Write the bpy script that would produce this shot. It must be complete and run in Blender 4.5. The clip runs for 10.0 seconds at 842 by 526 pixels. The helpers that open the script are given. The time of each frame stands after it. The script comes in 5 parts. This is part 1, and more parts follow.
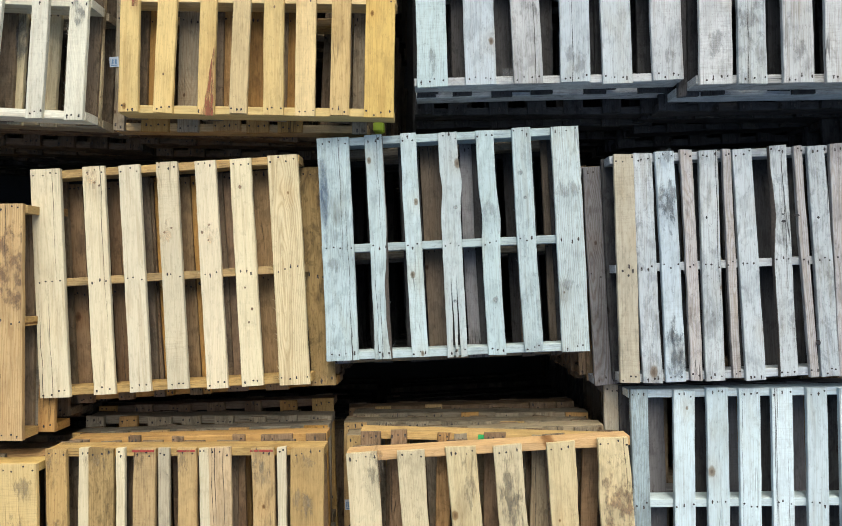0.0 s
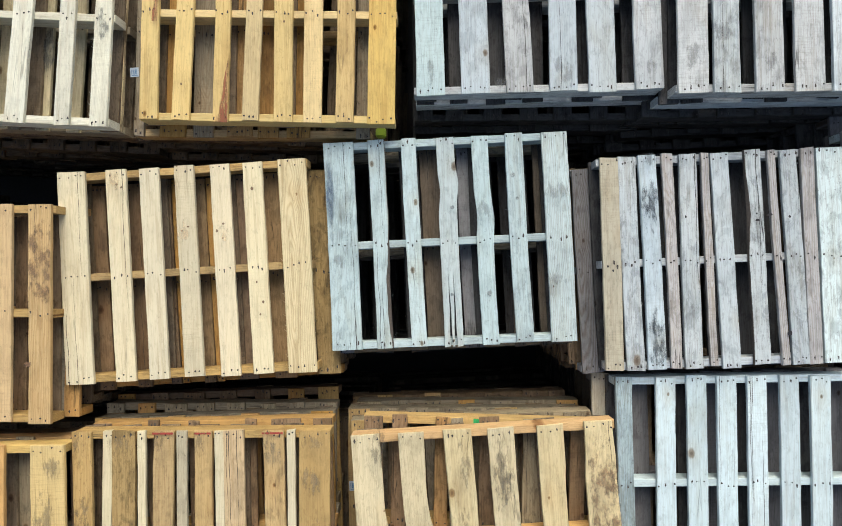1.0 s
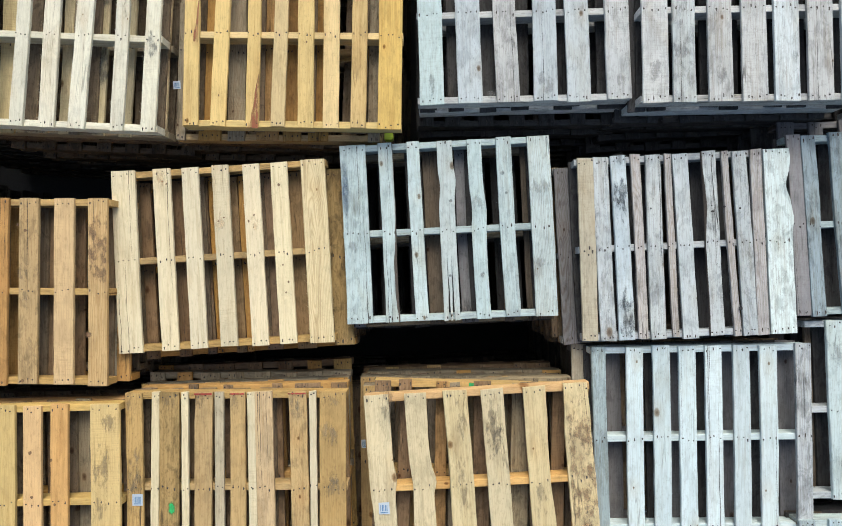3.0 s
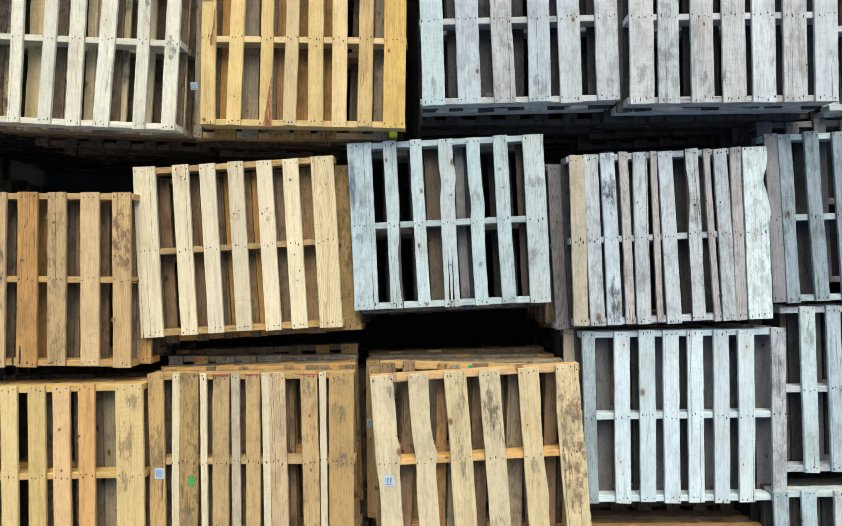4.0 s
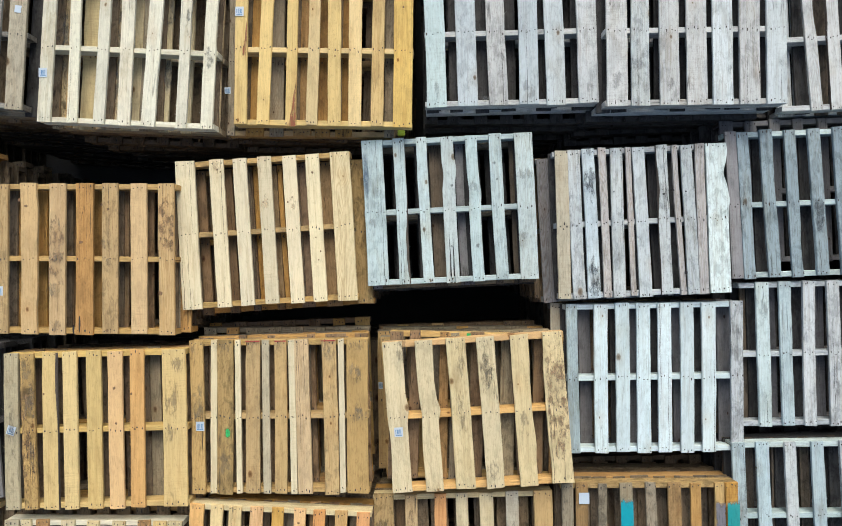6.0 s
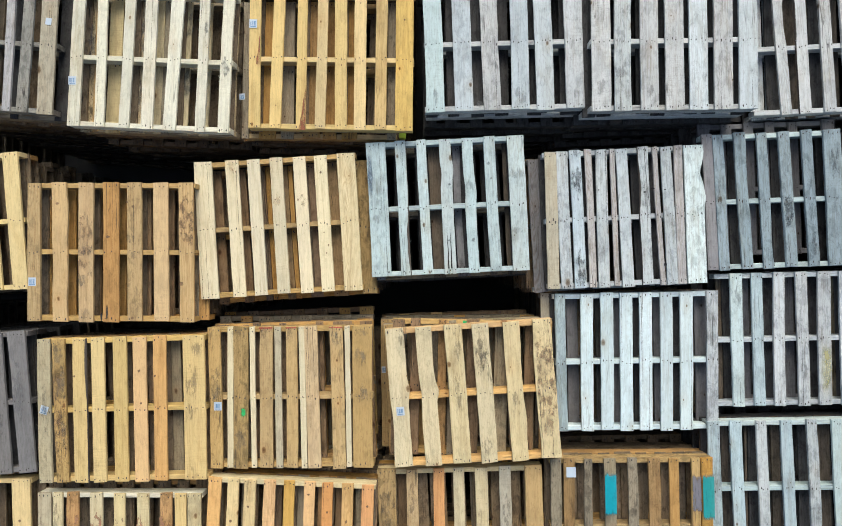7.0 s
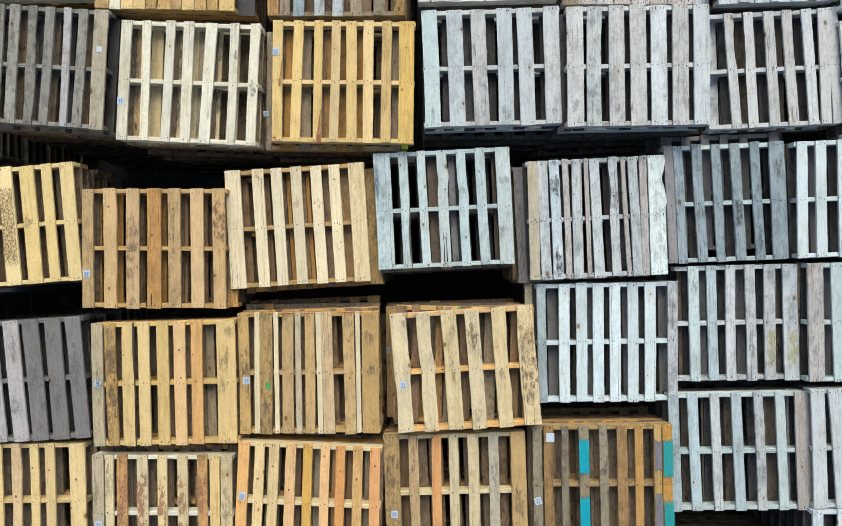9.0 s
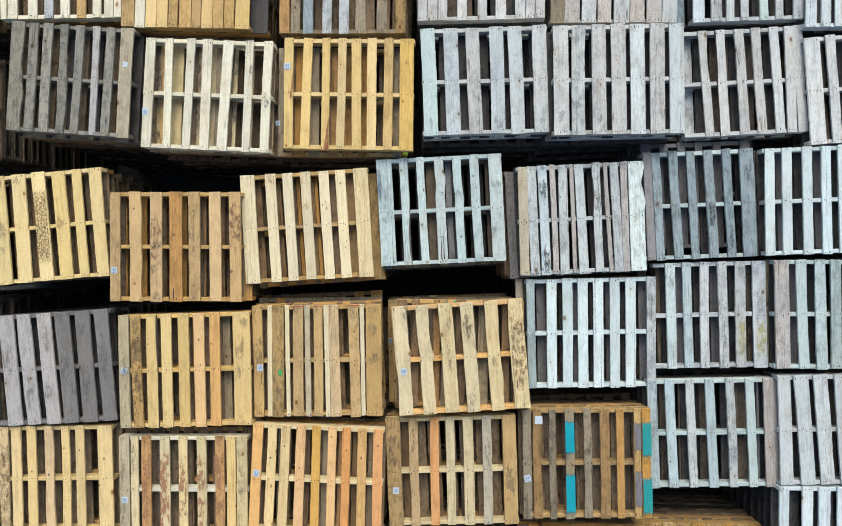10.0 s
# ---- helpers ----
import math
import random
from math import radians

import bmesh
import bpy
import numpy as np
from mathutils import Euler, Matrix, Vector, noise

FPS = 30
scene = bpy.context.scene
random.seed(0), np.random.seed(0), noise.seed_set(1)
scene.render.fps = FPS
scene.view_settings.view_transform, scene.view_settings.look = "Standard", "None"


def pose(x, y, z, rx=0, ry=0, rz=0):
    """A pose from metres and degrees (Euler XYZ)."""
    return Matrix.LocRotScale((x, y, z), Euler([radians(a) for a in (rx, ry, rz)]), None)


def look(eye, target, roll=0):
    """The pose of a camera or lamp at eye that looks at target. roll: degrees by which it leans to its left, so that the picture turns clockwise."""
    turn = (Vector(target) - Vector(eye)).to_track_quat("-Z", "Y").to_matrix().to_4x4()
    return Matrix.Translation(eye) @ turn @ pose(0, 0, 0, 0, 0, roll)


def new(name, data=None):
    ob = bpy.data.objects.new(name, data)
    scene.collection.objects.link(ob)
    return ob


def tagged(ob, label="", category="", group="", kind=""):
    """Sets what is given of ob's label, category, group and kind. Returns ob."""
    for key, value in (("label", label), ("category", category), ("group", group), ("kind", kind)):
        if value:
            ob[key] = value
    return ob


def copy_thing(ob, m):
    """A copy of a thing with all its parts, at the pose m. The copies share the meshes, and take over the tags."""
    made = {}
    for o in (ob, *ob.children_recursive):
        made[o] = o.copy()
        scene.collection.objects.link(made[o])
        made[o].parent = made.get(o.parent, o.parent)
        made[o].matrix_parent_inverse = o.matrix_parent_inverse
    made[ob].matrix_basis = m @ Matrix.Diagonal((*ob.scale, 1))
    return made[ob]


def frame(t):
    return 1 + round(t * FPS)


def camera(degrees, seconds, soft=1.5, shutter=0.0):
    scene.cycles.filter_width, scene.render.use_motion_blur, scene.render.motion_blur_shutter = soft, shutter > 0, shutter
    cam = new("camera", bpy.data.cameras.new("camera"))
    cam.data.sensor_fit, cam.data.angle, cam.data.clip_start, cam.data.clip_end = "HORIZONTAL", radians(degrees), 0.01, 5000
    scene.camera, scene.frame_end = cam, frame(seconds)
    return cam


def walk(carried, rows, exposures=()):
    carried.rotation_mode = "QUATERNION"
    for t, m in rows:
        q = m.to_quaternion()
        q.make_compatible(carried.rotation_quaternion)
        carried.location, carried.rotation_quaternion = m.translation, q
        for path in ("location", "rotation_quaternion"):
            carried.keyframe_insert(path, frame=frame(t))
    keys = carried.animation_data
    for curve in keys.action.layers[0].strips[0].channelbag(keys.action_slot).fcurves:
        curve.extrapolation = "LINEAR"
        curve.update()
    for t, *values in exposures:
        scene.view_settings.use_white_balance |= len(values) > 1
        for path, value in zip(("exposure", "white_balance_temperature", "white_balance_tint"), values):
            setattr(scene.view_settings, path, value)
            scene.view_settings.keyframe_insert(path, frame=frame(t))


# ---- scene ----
# ---- camera ----
cam = camera(71.96, 10.0, soft=0.5)
PATH = [
    (0, -0.065, -0.138, 4.953, 0.920, 1.388, 0.303),
    (0.5, -0.059, -0.155, 5.060, 1.076, 1.421, 0.279),
    (1, -0.050, -0.161, 5.144, 0.958, 1.529, 0.277),
    (1.5, -0.054, -0.178, 5.246, 1.035, 1.450, 0.255),
    (2, -0.045, -0.199, 5.362, 1.069, 1.593, 0.244),
    (2.5, -0.035, -0.231, 5.478, 1.196, 1.832, 0.240),
    (4, -0.059, -0.288, 5.822, 0.590, 1.539, 0.276),
    (4.5, -0.064, -0.309, 5.939, 0.380, 1.615, 0.246),
    (5, -0.071, -0.339, 6.062, 0.315, 1.625, 0.230),
    (5.5, -0.074, -0.368, 6.191, 0.278, 1.627, 0.239),
    (7, -0.055, -0.427, 6.670, -0.048, 1.720, 0.207),
    (7.5, -0.050, -0.437, 6.839, -0.183, 1.748, 0.191),
    (8, -0.049, -0.437, 7.009, -0.330, 1.758, 0.174),
    (8.5, -0.028, -0.436, 7.175, -0.430, 1.916, 0.170),
    (9, -0.007, -0.443, 7.348, -0.405, 2.015, 0.150),
    (9.5, 0.008, -0.452, 7.562, -0.413, 2.061, 0.154),
    (10, 0.034, -0.469, 7.794, -0.382, 2.196, 0.140),
]
walk(cam, [(t, pose(*p)) for t, *p in PATH], exposures=[(0, 0.27, 6060, 4.5), (10, 0.27, 6060, 4.5)])

# ---- overcast daylight ----
world = bpy.data.worlds.new("overcast_sky")
scene.world = world
world.use_nodes = True
wn = world.node_tree
sky = wn.nodes.new("ShaderNodeTexSky")
sky.sky_type = "NISHITA"
sky.sun_disc = False
sky.sun_elevation = radians(41)
sky.sun_rotation = radians(8)
sky.dust_density = 6.0
sky.air_density = 1.0
sky.ozone_density = 0.6
wn.links.new(sky.outputs[0], wn.nodes["Background"].inputs[0])
wn.nodes["Background"].inputs[1].default_value = 0.15
sun = new("sun", bpy.data.lights.new("sun", "SUN"))
sun.data.energy = 1.8
sun.data.angle = radians(50)
sun.data.color = (1.0, 0.97, 0.92)
sun.matrix_world = look((1.0, 7.0, 6.2), (0, 0, 0))


# ---- materials ----
def wood_material(name, per_island=False, bold=False):
    """Sawn softwood: the object's colour is its tone, the alpha of it how weathered and stained it is."""
    m = bpy.data.materials.new(name)
    m.use_nodes = True
    nt = m.node_tree
    bsdf = nt.nodes["Principled BSDF"]

    def node(kind, **values):
        n = nt.nodes.new(kind)
        for key, value in values.items():
            n.inputs[key].default_value = value
        return n

    def link(a, b):
        nt.links.new(a, b)

    def math_node(op, a, b=0.0, clamp=False):
        n = nt.nodes.new("ShaderNodeMath")
        n.operation, n.use_clamp = op, clamp
        for slot, v in ((0, a), (1, b)):
            if isinstance(v, (int, float)):
                n.inputs[slot].default_value = v
            else:
                link(v, n.inputs[slot])
        return n.outputs[0]

    def ramp(value, lo, hi, out_lo=0.0, out_hi=1.0):
        n = nt.nodes.new("ShaderNodeMapRange")
        n.interpolation_type = "SMOOTHSTEP"
        link(value, n.inputs[0])
        for slot, v in zip((1, 2, 3, 4), (lo, hi, out_lo, out_hi)):
            n.inputs[slot].default_value = v
        return n.outputs[0]

    def mix(fac, a, b, how="MIX"):
        n = nt.nodes.new("ShaderNodeMix")
        n.data_type, n.blend_type, n.clamp_factor = "RGBA", how, True
        for slot, v in ((0, fac), (6, a), (7, b)):
            if isinstance(v, (int, float, tuple)):
                n.inputs[slot].default_value = v
            else:
                link(v, n.inputs[slot])
        return n.outputs[2]

    coord = nt.nodes.new("ShaderNodeTexCoord")
    info = nt.nodes.new("ShaderNodeObjectInfo")
    geo = nt.nodes.new("ShaderNodeNewGeometry")
    rand = geo.outputs["Random Per Island"] if per_island else info.outputs["Random"]
    shift = nt.nodes.new("ShaderNodeCombineXYZ")
    link(math_node("MULTIPLY", rand, 37.0), shift.inputs[0])
    link(math_node("MULTIPLY", rand, 91.0), shift.inputs[1])
    link(math_node("MULTIPLY", rand, 53.0), shift.inputs[2])
    place = nt.nodes.new("ShaderNodeVectorMath")
    link(coord.outputs["Object"], place.inputs[0])
    link(shift.outputs[0], place.inputs[1])

    def stretched(x, y, z):
        n = nt.nodes.new("ShaderNodeVectorMath")
        n.operation = "MULTIPLY"
        link(place.outputs[0], n.inputs[0])
        n.inputs[1].default_value = (x, y, z)
        return n.outputs[0]

    def noise_tex(vec, scale, detail=3.0, rough=0.55, distort=0.0):
        n = node("ShaderNodeTexNoise", Scale=scale, Detail=detail, Roughness=rough, Distortion=distort)
        link(vec, n.inputs["Vector"])
        return n.outputs["Fac"]

    tone = nt.nodes.new("ShaderNodeHueSaturation")
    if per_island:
        # wood low in the stacks: its shade is mixed into these dark browns
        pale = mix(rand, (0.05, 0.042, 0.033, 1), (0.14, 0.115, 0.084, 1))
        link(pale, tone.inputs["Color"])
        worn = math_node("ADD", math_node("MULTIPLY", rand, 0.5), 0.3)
    else:
        link(info.outputs["Color"], tone.inputs["Color"])
        worn = info.outputs["Alpha"]

    # knots: few, placed by cells; the grain bends round them
    cells = node("ShaderNodeTexVoronoi", Scale=5.0, Randomness=1.0)
    cells.voronoi_dimensions = "2D"
    link(stretched(1.0, 0.62, 0.2), cells.inputs["Vector"])
    pick = nt.nodes.new("ShaderNodeSeparateColor")
    link(cells.outputs["Color"], pick.inputs[0])
    chosen = math_node("GREATER_THAN", pick.outputs[0], 0.65)
    near = math_node("MULTIPLY", ramp(cells.outputs["Distance"], 0.03, 0.30, 1.0, 0.0), chosen)
    ragged = math_node("ADD", cells.outputs["Distance"], math_node("MULTIPLY", math_node("SUBTRACT", noise_tex(stretched(1.0, 1.0, 1.0), 60.0), 0.5), 0.04))
    large = math_node("ADD", math_node("MULTIPLY", math_node("POWER", pick.outputs[1], 2.0), 0.085), 0.018)
    knot = math_node("MULTIPLY", ramp(math_node("DIVIDE", ragged, large), 0.6, 1.15, 1.0, 0.0), chosen)
    heart = math_node("MULTIPLY", ramp(math_node("DIVIDE", ragged, large), 0.15, 0.6, 1.0, 0.0), chosen)

    # growth rings of a flat-sawn board: arches down its middle, straight lines towards its edges
    def fraction(k):
        return math_node("FRACT", math_node("MULTIPLY", rand, k))

    raw = nt.nodes.new("ShaderNodeSeparateXYZ")
    link(coord.outputs["Object"], raw.inputs[0])
    wobble = math_node("SUBTRACT", noise_tex(stretched(1.0, 0.22, 1.0), 6.0, 3.0), 0.5)
    across = math_node("ADD", math_node("SUBTRACT", raw.outputs[0], math_node("MULTIPLY", math_node("SUBTRACT", fraction(17.3), 0.5), 0.08)), math_node("MULTIPLY", wobble, 0.03))
    slope = math_node("MULTIPLY", math_node("SUBTRACT", fraction(41.1), 0.5), 0.16 if bold else 0.1)
    deep = math_node("ADD", math_node("MULTIPLY", math_node("ADD", raw.outputs[1], math_node("SUBTRACT", fraction(29.9), 0.5)), slope), math_node("MULTIPLY", wobble, 0.13 if bold else 0.05))
    radius = math_node("SQRT", math_node("ADD", math_node("MULTIPLY", across, across), math_node("MULTIPLY", deep, deep)))
    rings_at = math_node("ADD", math_node("DIVIDE", radius, 0.0085 if bold else 0.0065), math_node("MULTIPLY", near, 1.6))
    rings = ramp(math_node("PINGPONG", rings_at, 0.5), 0.16, 0.46)
    fibre = noise_tex(stretched(1.0, 0.025, 1.0), 260.0, 3.0, 0.6)
    streak = noise_tex(stretched(1.0, 0.05, 1.0), 42.0, 4.0, 0.6)
    blotch = noise_tex(stretched(1.0, 0.45, 1.0), 9.0, 5.0, 0.62, 0.4)
    patch = noise_tex(stretched(1.0, 0.7, 1.0), 3.2, 3.0, 0.5)
    speck = noise_tex(stretched(1.0, 0.35, 1.0), 70.0, 3.0, 0.7)
    crack_field = noise_tex(stretched(1.0, 0.035, 1.0), 24.0, 2.0, 0.5, 0.3)
    crack = ramp(math_node("ABSOLUTE", math_node("SUBTRACT", crack_field, 0.5)), 0.004, 0.014, 1.0, 0.0)
    crack = math_node("MULTIPLY", crack, math_node("MULTIPLY", ramp(patch, 0.57, 0.66), ramp(worn, 0.05, 0.4, 0.35, 1.0)))

    spread = ramp(worn, 0.05, 0.45, 0.10, 0.30)
    link(math_node("ADD", math_node("MULTIPLY", math_node("SUBTRACT", rand, 0.5), spread), 1.0), tone.inputs["Value"])
    link(math_node("ADD", math_node("MULTIPLY", math_node("FRACT", math_node("MULTIPLY", rand, 7.3)), 0.16), 0.93), tone.inputs["Saturation"])
    col = tone.outputs[0]
    ring_depth = math_node("ADD", math_node("MULTIPLY", math_node("POWER", math_node("FRACT", math_node("MULTIPLY", rand, 13.7)), 2.2), 0.25 if bold else 0.30), 0.38 if bold else 0.03)
    col = mix(math_node("MULTIPLY", rings, ring_depth), col, mix(1.0, col, (0.62, 0.52, 0.41, 1), "MULTIPLY"))
    col = mix(math_node("MULTIPLY", ramp(patch, 0.30, 0.52, 0.38, 0.0), ramp(worn, 0.05, 0.3, 0.3, 1.0)), col, mix(1.0, col, (0.68, 0.70, 0.72, 1), "MULTIPLY"))
    streaky = ramp(math_node("FRACT", math_node("MULTIPLY", rand, 23.1)), 0.1, 1.0, 0.25, 1.0)
    col = mix(math_node("MULTIPLY", ramp(streak, 0.50, 0.64, 0.0, 0.45), streaky), col, mix(1.0, col, (0.66, 0.58, 0.50, 1), "MULTIPLY"))
    col = mix(math_node("MULTIPLY", ramp(fibre, 0.48, 0.60, 0.0, 0.55), ramp(worn, 0.0, 0.4, 0.4, 1.0)), col, mix(1.0, col, (0.60, 0.57, 0.54, 1), "MULTIPLY"))
    # soft greyish clouding, as old rain leaves it
    cloud = noise_tex(stretched(1.0, 0.55, 1.0), 17.0, 6.0, 0.68, 0.6)
    col = mix(math_node("MULTIPLY", ramp(cloud, 0.49, 0.61, 0.0, 0.85), ramp(worn, 0.05, 0.5, 0.12, 1.0)), col, mix(1.0, col, (0.56, 0.57, 0.58, 1), "MULTIPLY"))
    tan = noise_tex(stretched(1.0, 0.4, 1.0), 6.5, 4.0, 0.6, 0.5)
    col = mix(ramp(tan, 0.54, 0.72, 0.0, 0.45), col, mix(1.0, col, (0.80, 0.73, 0.63, 1), "MULTIPLY"))
    col = mix(ramp(patch, 0.45, 0.75, 0.0, 0.30), col, mix(1.0, col, (1.18, 1.14, 1.06, 1), "MULTIPLY"))
    # saw marks across some boards
    saw = noise_tex(stretched(0.06, 1.0, 1.0), 190.0, 2.0, 0.5)
    sawn = ramp(math_node("FRACT", math_node("MULTIPLY", rand, 31.7)), 0.62, 0.98, 0.0, 0.35)
    col = mix(math_node("MULTIPLY", ramp(saw, 0.48, 0.62), math_node("MULTIPLY", sawn, ramp(patch, 0.4, 0.6))), col, mix(1.0, col, (0.66, 0.64, 0.62, 1), "MULTIPLY"))
    # weather: grey and black mould in blotches, dirt in specks
    grey = mix(1.0, col, (0.33, 0.32, 0.31, 1), "MULTIPLY")
    grime = math_node("MULTIPLY", ramp(blotch, 0.52, 0.66), math_node("MULTIPLY", worn, 1.25), True)
    col = mix(math_node("MULTIPLY", grime, 0.95), col, grey)
    dirt = math_node("MULTIPLY", ramp(speck, 0.55, 0.65), math_node("ADD", math_node("MULTIPLY", worn, 0.55), 0.12))
    col = mix(dirt, col, mix(1.0, col, (0.33, 0.295, 0.26, 1), "MULTIPLY"))
    fleck = noise_tex(stretched(1.0, 0.5, 1.0), 150.0, 2.0, 0.5)
    col = mix(math_node("MULTIPLY", ramp(fleck, 0.66, 0.74), math_node("ADD", math_node("MULTIPLY", worn, 0.7), 0.15)), col, (0.06, 0.05, 0.042, 1))
    halo = math_node("MULTIPLY", near, 0.22)
    col = mix(halo, col, mix(1.0, col, (0.75, 0.55, 0.35, 1), "MULTIPLY"))
    col = mix(math_node("MULTIPLY", knot, 0.85), col, mix(1.0, col, (0.42, 0.31, 0.22, 1), "MULTIPLY"))
    col = mix(math_node("MULTIPLY", heart, 0.6), col, mix(1.0, col, (0.35, 0.26, 0.2, 1), "MULTIPLY"))
    col = mix(math_node("MULTIPLY", crack, 0.85), col, (0.025, 0.02, 0.016, 1))
    link(col, bsdf.inputs["Base Color"])
    bsdf.inputs["Roughness"].default_value = 0.82
    bsdf.inputs["Specular IOR Level"].default_value = 0.25
    height = math_node("ADD", math_node("MULTIPLY", fibre, 0.5), math_node("MULTIPLY", streak, 0.7))
    height = math_node("SUBTRACT", height, math_node("MULTIPLY", crack, 2.0))
    height = math_node("SUBTRACT", height, math_node("MULTIPLY", knot, 0.4))
    bump = node("ShaderNodeBump", Strength=0.6, Distance=0.0025)
    link(height, bump.inputs["Height"])
    link(bump.outputs[0], bsdf.inputs["Normal"])
    return m


def plain_material(name, colour, rough=0.7, metal=0.0, grain=30.0, depth=0.25):
    m = bpy.data.materials.new(name)
    m.use_nodes = True
    nt = m.node_tree
    bsdf = nt.nodes["Principled BSDF"]
    tex = nt.nodes.new("ShaderNodeTexNoise")
    tex.inputs["Scale"].default_value, tex.inputs["Detail"].default_value = grain, 5.0
    coord = nt.nodes.new("ShaderNodeTexCoord")
    nt.links.new(coord.outputs["Object"], tex.inputs["Vector"])
    mixer = nt.nodes.new("ShaderNodeMix")
    mixer.data_type = "RGBA"
    mixer.inputs[6].default_value = (*[c * (1 - depth) for c in colour], 1)
    mixer.inputs[7].default_value = (*[min(1, c * (1 + depth)) for c in colour], 1)
    nt.links.new(tex.outputs["Fac"], mixer.inputs[0])
    nt.links.new(mixer.outputs[2], bsdf.inputs["Base Color"])
    bsdf.inputs["Roughness"].default_value, bsdf.inputs["Metallic"].default_value = rough, metal
    return m


def worn_paint(name, colour, grain=75.0, along=0.12, most=1.0, lo=0.72, hi=1.05, ragged=1.0):
    """Sprayed paint that lets the wood through in streaks and fades at its rim."""
    m = plain_material(name, colour, 0.6, 0.0, 40.0, 0.18)
    nt = m.node_tree
    bsdf = nt.nodes["Principled BSDF"]
    coord = nt.nodes.new("ShaderNodeTexCoord")
    flat = nt.nodes.new("ShaderNodeVectorMath")
    flat.operation = "MULTIPLY"
    flat.inputs[1].default_value = (1.0, along, 1.0)
    nt.links.new(coord.outputs["Object"], flat.inputs[0])
    tex = nt.nodes.new("ShaderNodeTexNoise")
    tex.inputs["Scale"].default_value, tex.inputs["Detail"].default_value, tex.inputs["Roughness"].default_value = grain, 6.0, 0.65
    info = nt.nodes.new("ShaderNodeObjectInfo")
    away = nt.nodes.new("ShaderNodeVectorMath")
    away.operation = "SCALE"
    away.inputs[0].default_value = (31.0, 57.0, 83.0)
    nt.links.new(info.outputs["Random"], away.inputs["Scale"])
    there = nt.nodes.new("ShaderNodeVectorMath")
    nt.links.new(flat.outputs[0], there.inputs[0])
    nt.links.new(away.outputs[0], there.inputs[1])
    nt.links.new(there.outputs[0], tex.inputs["Vector"])
    wide = nt.nodes.new("ShaderNodeMapRange")
    wide.clamp = False
    for slot, v in zip((1, 2, 3, 4), (0.0, 1.0, 0.5 - ragged / 2, 0.5 + ragged / 2)):
        wide.inputs[slot].default_value = v
    nt.links.new(tex.outputs["Fac"], wide.inputs[0])
    grad = nt.nodes.new("ShaderNodeAttribute")
    grad.attribute_name = "cover"
    add = nt.nodes.new("ShaderNodeMath")
    add.operation = "ADD"
    nt.links.new(wide.outputs[0], add.inputs[0])
    nt.links.new(grad.outputs["Fac"], add.inputs[1])
    cut = nt.nodes.new("ShaderNodeMapRange")
    cut.interpolation_type = "SMOOTHSTEP"
    cut.inputs[1].default_value, cut.inputs[2].default_value, cut.inputs[4].default_value = lo, hi, most
    nt.links.new(add.outputs[0], cut.inputs[0])
    nt.links.new(cut.outputs[0], bsdf.inputs["Alpha"])
    return m


WOOD = wood_material("sawn_wood")
BOLD_WOOD = wood_material("bold_grained_wood", bold=True)
SHADED_WOOD = wood_material("shaded_wood_in_the_stacks", True)
NAIL = plain_material("rusty_nail", (0.035, 0.028, 0.024), 0.6, 0.4, 300.0, 0.4)
RUST = plain_material("rust_streak", (0.06, 0.05, 0.042), 0.85, 0.0, 200.0, 0.3)
BARK = plain_material("bark_edge", (0.075, 0.06, 0.048), 0.9, 0.0, 90.0, 0.55)
PAPER = plain_material("label_paper", (0.42, 0.48, 0.54), 0.5, 0.0, 60.0, 0.06)
INK = plain_material("label_ink", (0.10, 0.20, 0.34), 0.5, 0.0, 60.0, 0.1)
TEAL = worn_paint("teal_paint", (0.005, 0.26, 0.32), 60.0, 0.15, 0.95, 0.45, 1.0)
AQUA = worn_paint("aqua_paint", (0.012, 0.24, 0.24), 60.0, 0.15, 0.92, 0.45, 1.0)
PEEL = worn_paint("peeling_bark", (0.19, 0.11, 0.055), 34.0, 0.5, 0.65, 0.8, 1.4, 3.0)
BARKY = worn_paint("dark_bark", (0.31, 0.155, 0.08), 26.0, 0.4, 0.9, 0.98, 1.14, 2.0)
SPECK = worn_paint("bark_specks", (0.20, 0.13, 0.05), 70.0, 0.6, 0.7, 0.85, 1.12)
GREEN = worn_paint("green_paint", (0.02, 0.38, 0.10), 60.0, 0.4, 0.95, 0.3, 1.2, 1.5)
RED = worn_paint("red_paint", (0.28, 0.03, 0.02))
SLATE = worn_paint("grey_paint", (0.15, 0.145, 0.16))
LICHEN = worn_paint("yellow_lichen", (0.44, 0.41, 0.17), 22.0, 0.5, 0.55, 0.3, 1.3, 2.6)
MOULD = worn_paint("black_mould", (0.07, 0.078, 0.082), 40.0, 0.35, 0.55, 0.45, 1.5, 6.0)
RUSTY = worn_paint("red_brown_stain", (0.22, 0.06, 0.018), 60.0, 0.14, 0.85, 0.25, 1.25, 4.0)
BLUING = worn_paint("blue_stain", (0.10, 0.14, 0.19), 18.0, 0.35, 0.75, 0.2, 1.4, 2.6)
HOLE = worn_paint("knot_hole", (0.012, 0.01, 0.01), 60.0, 1.0, 1.0, 0.35, 0.6)
KNOT = worn_paint("knot_in_wood", (0.17, 0.09, 0.042), 90.0, 0.6, 0.85, 0.1, 0.9, 2.6)
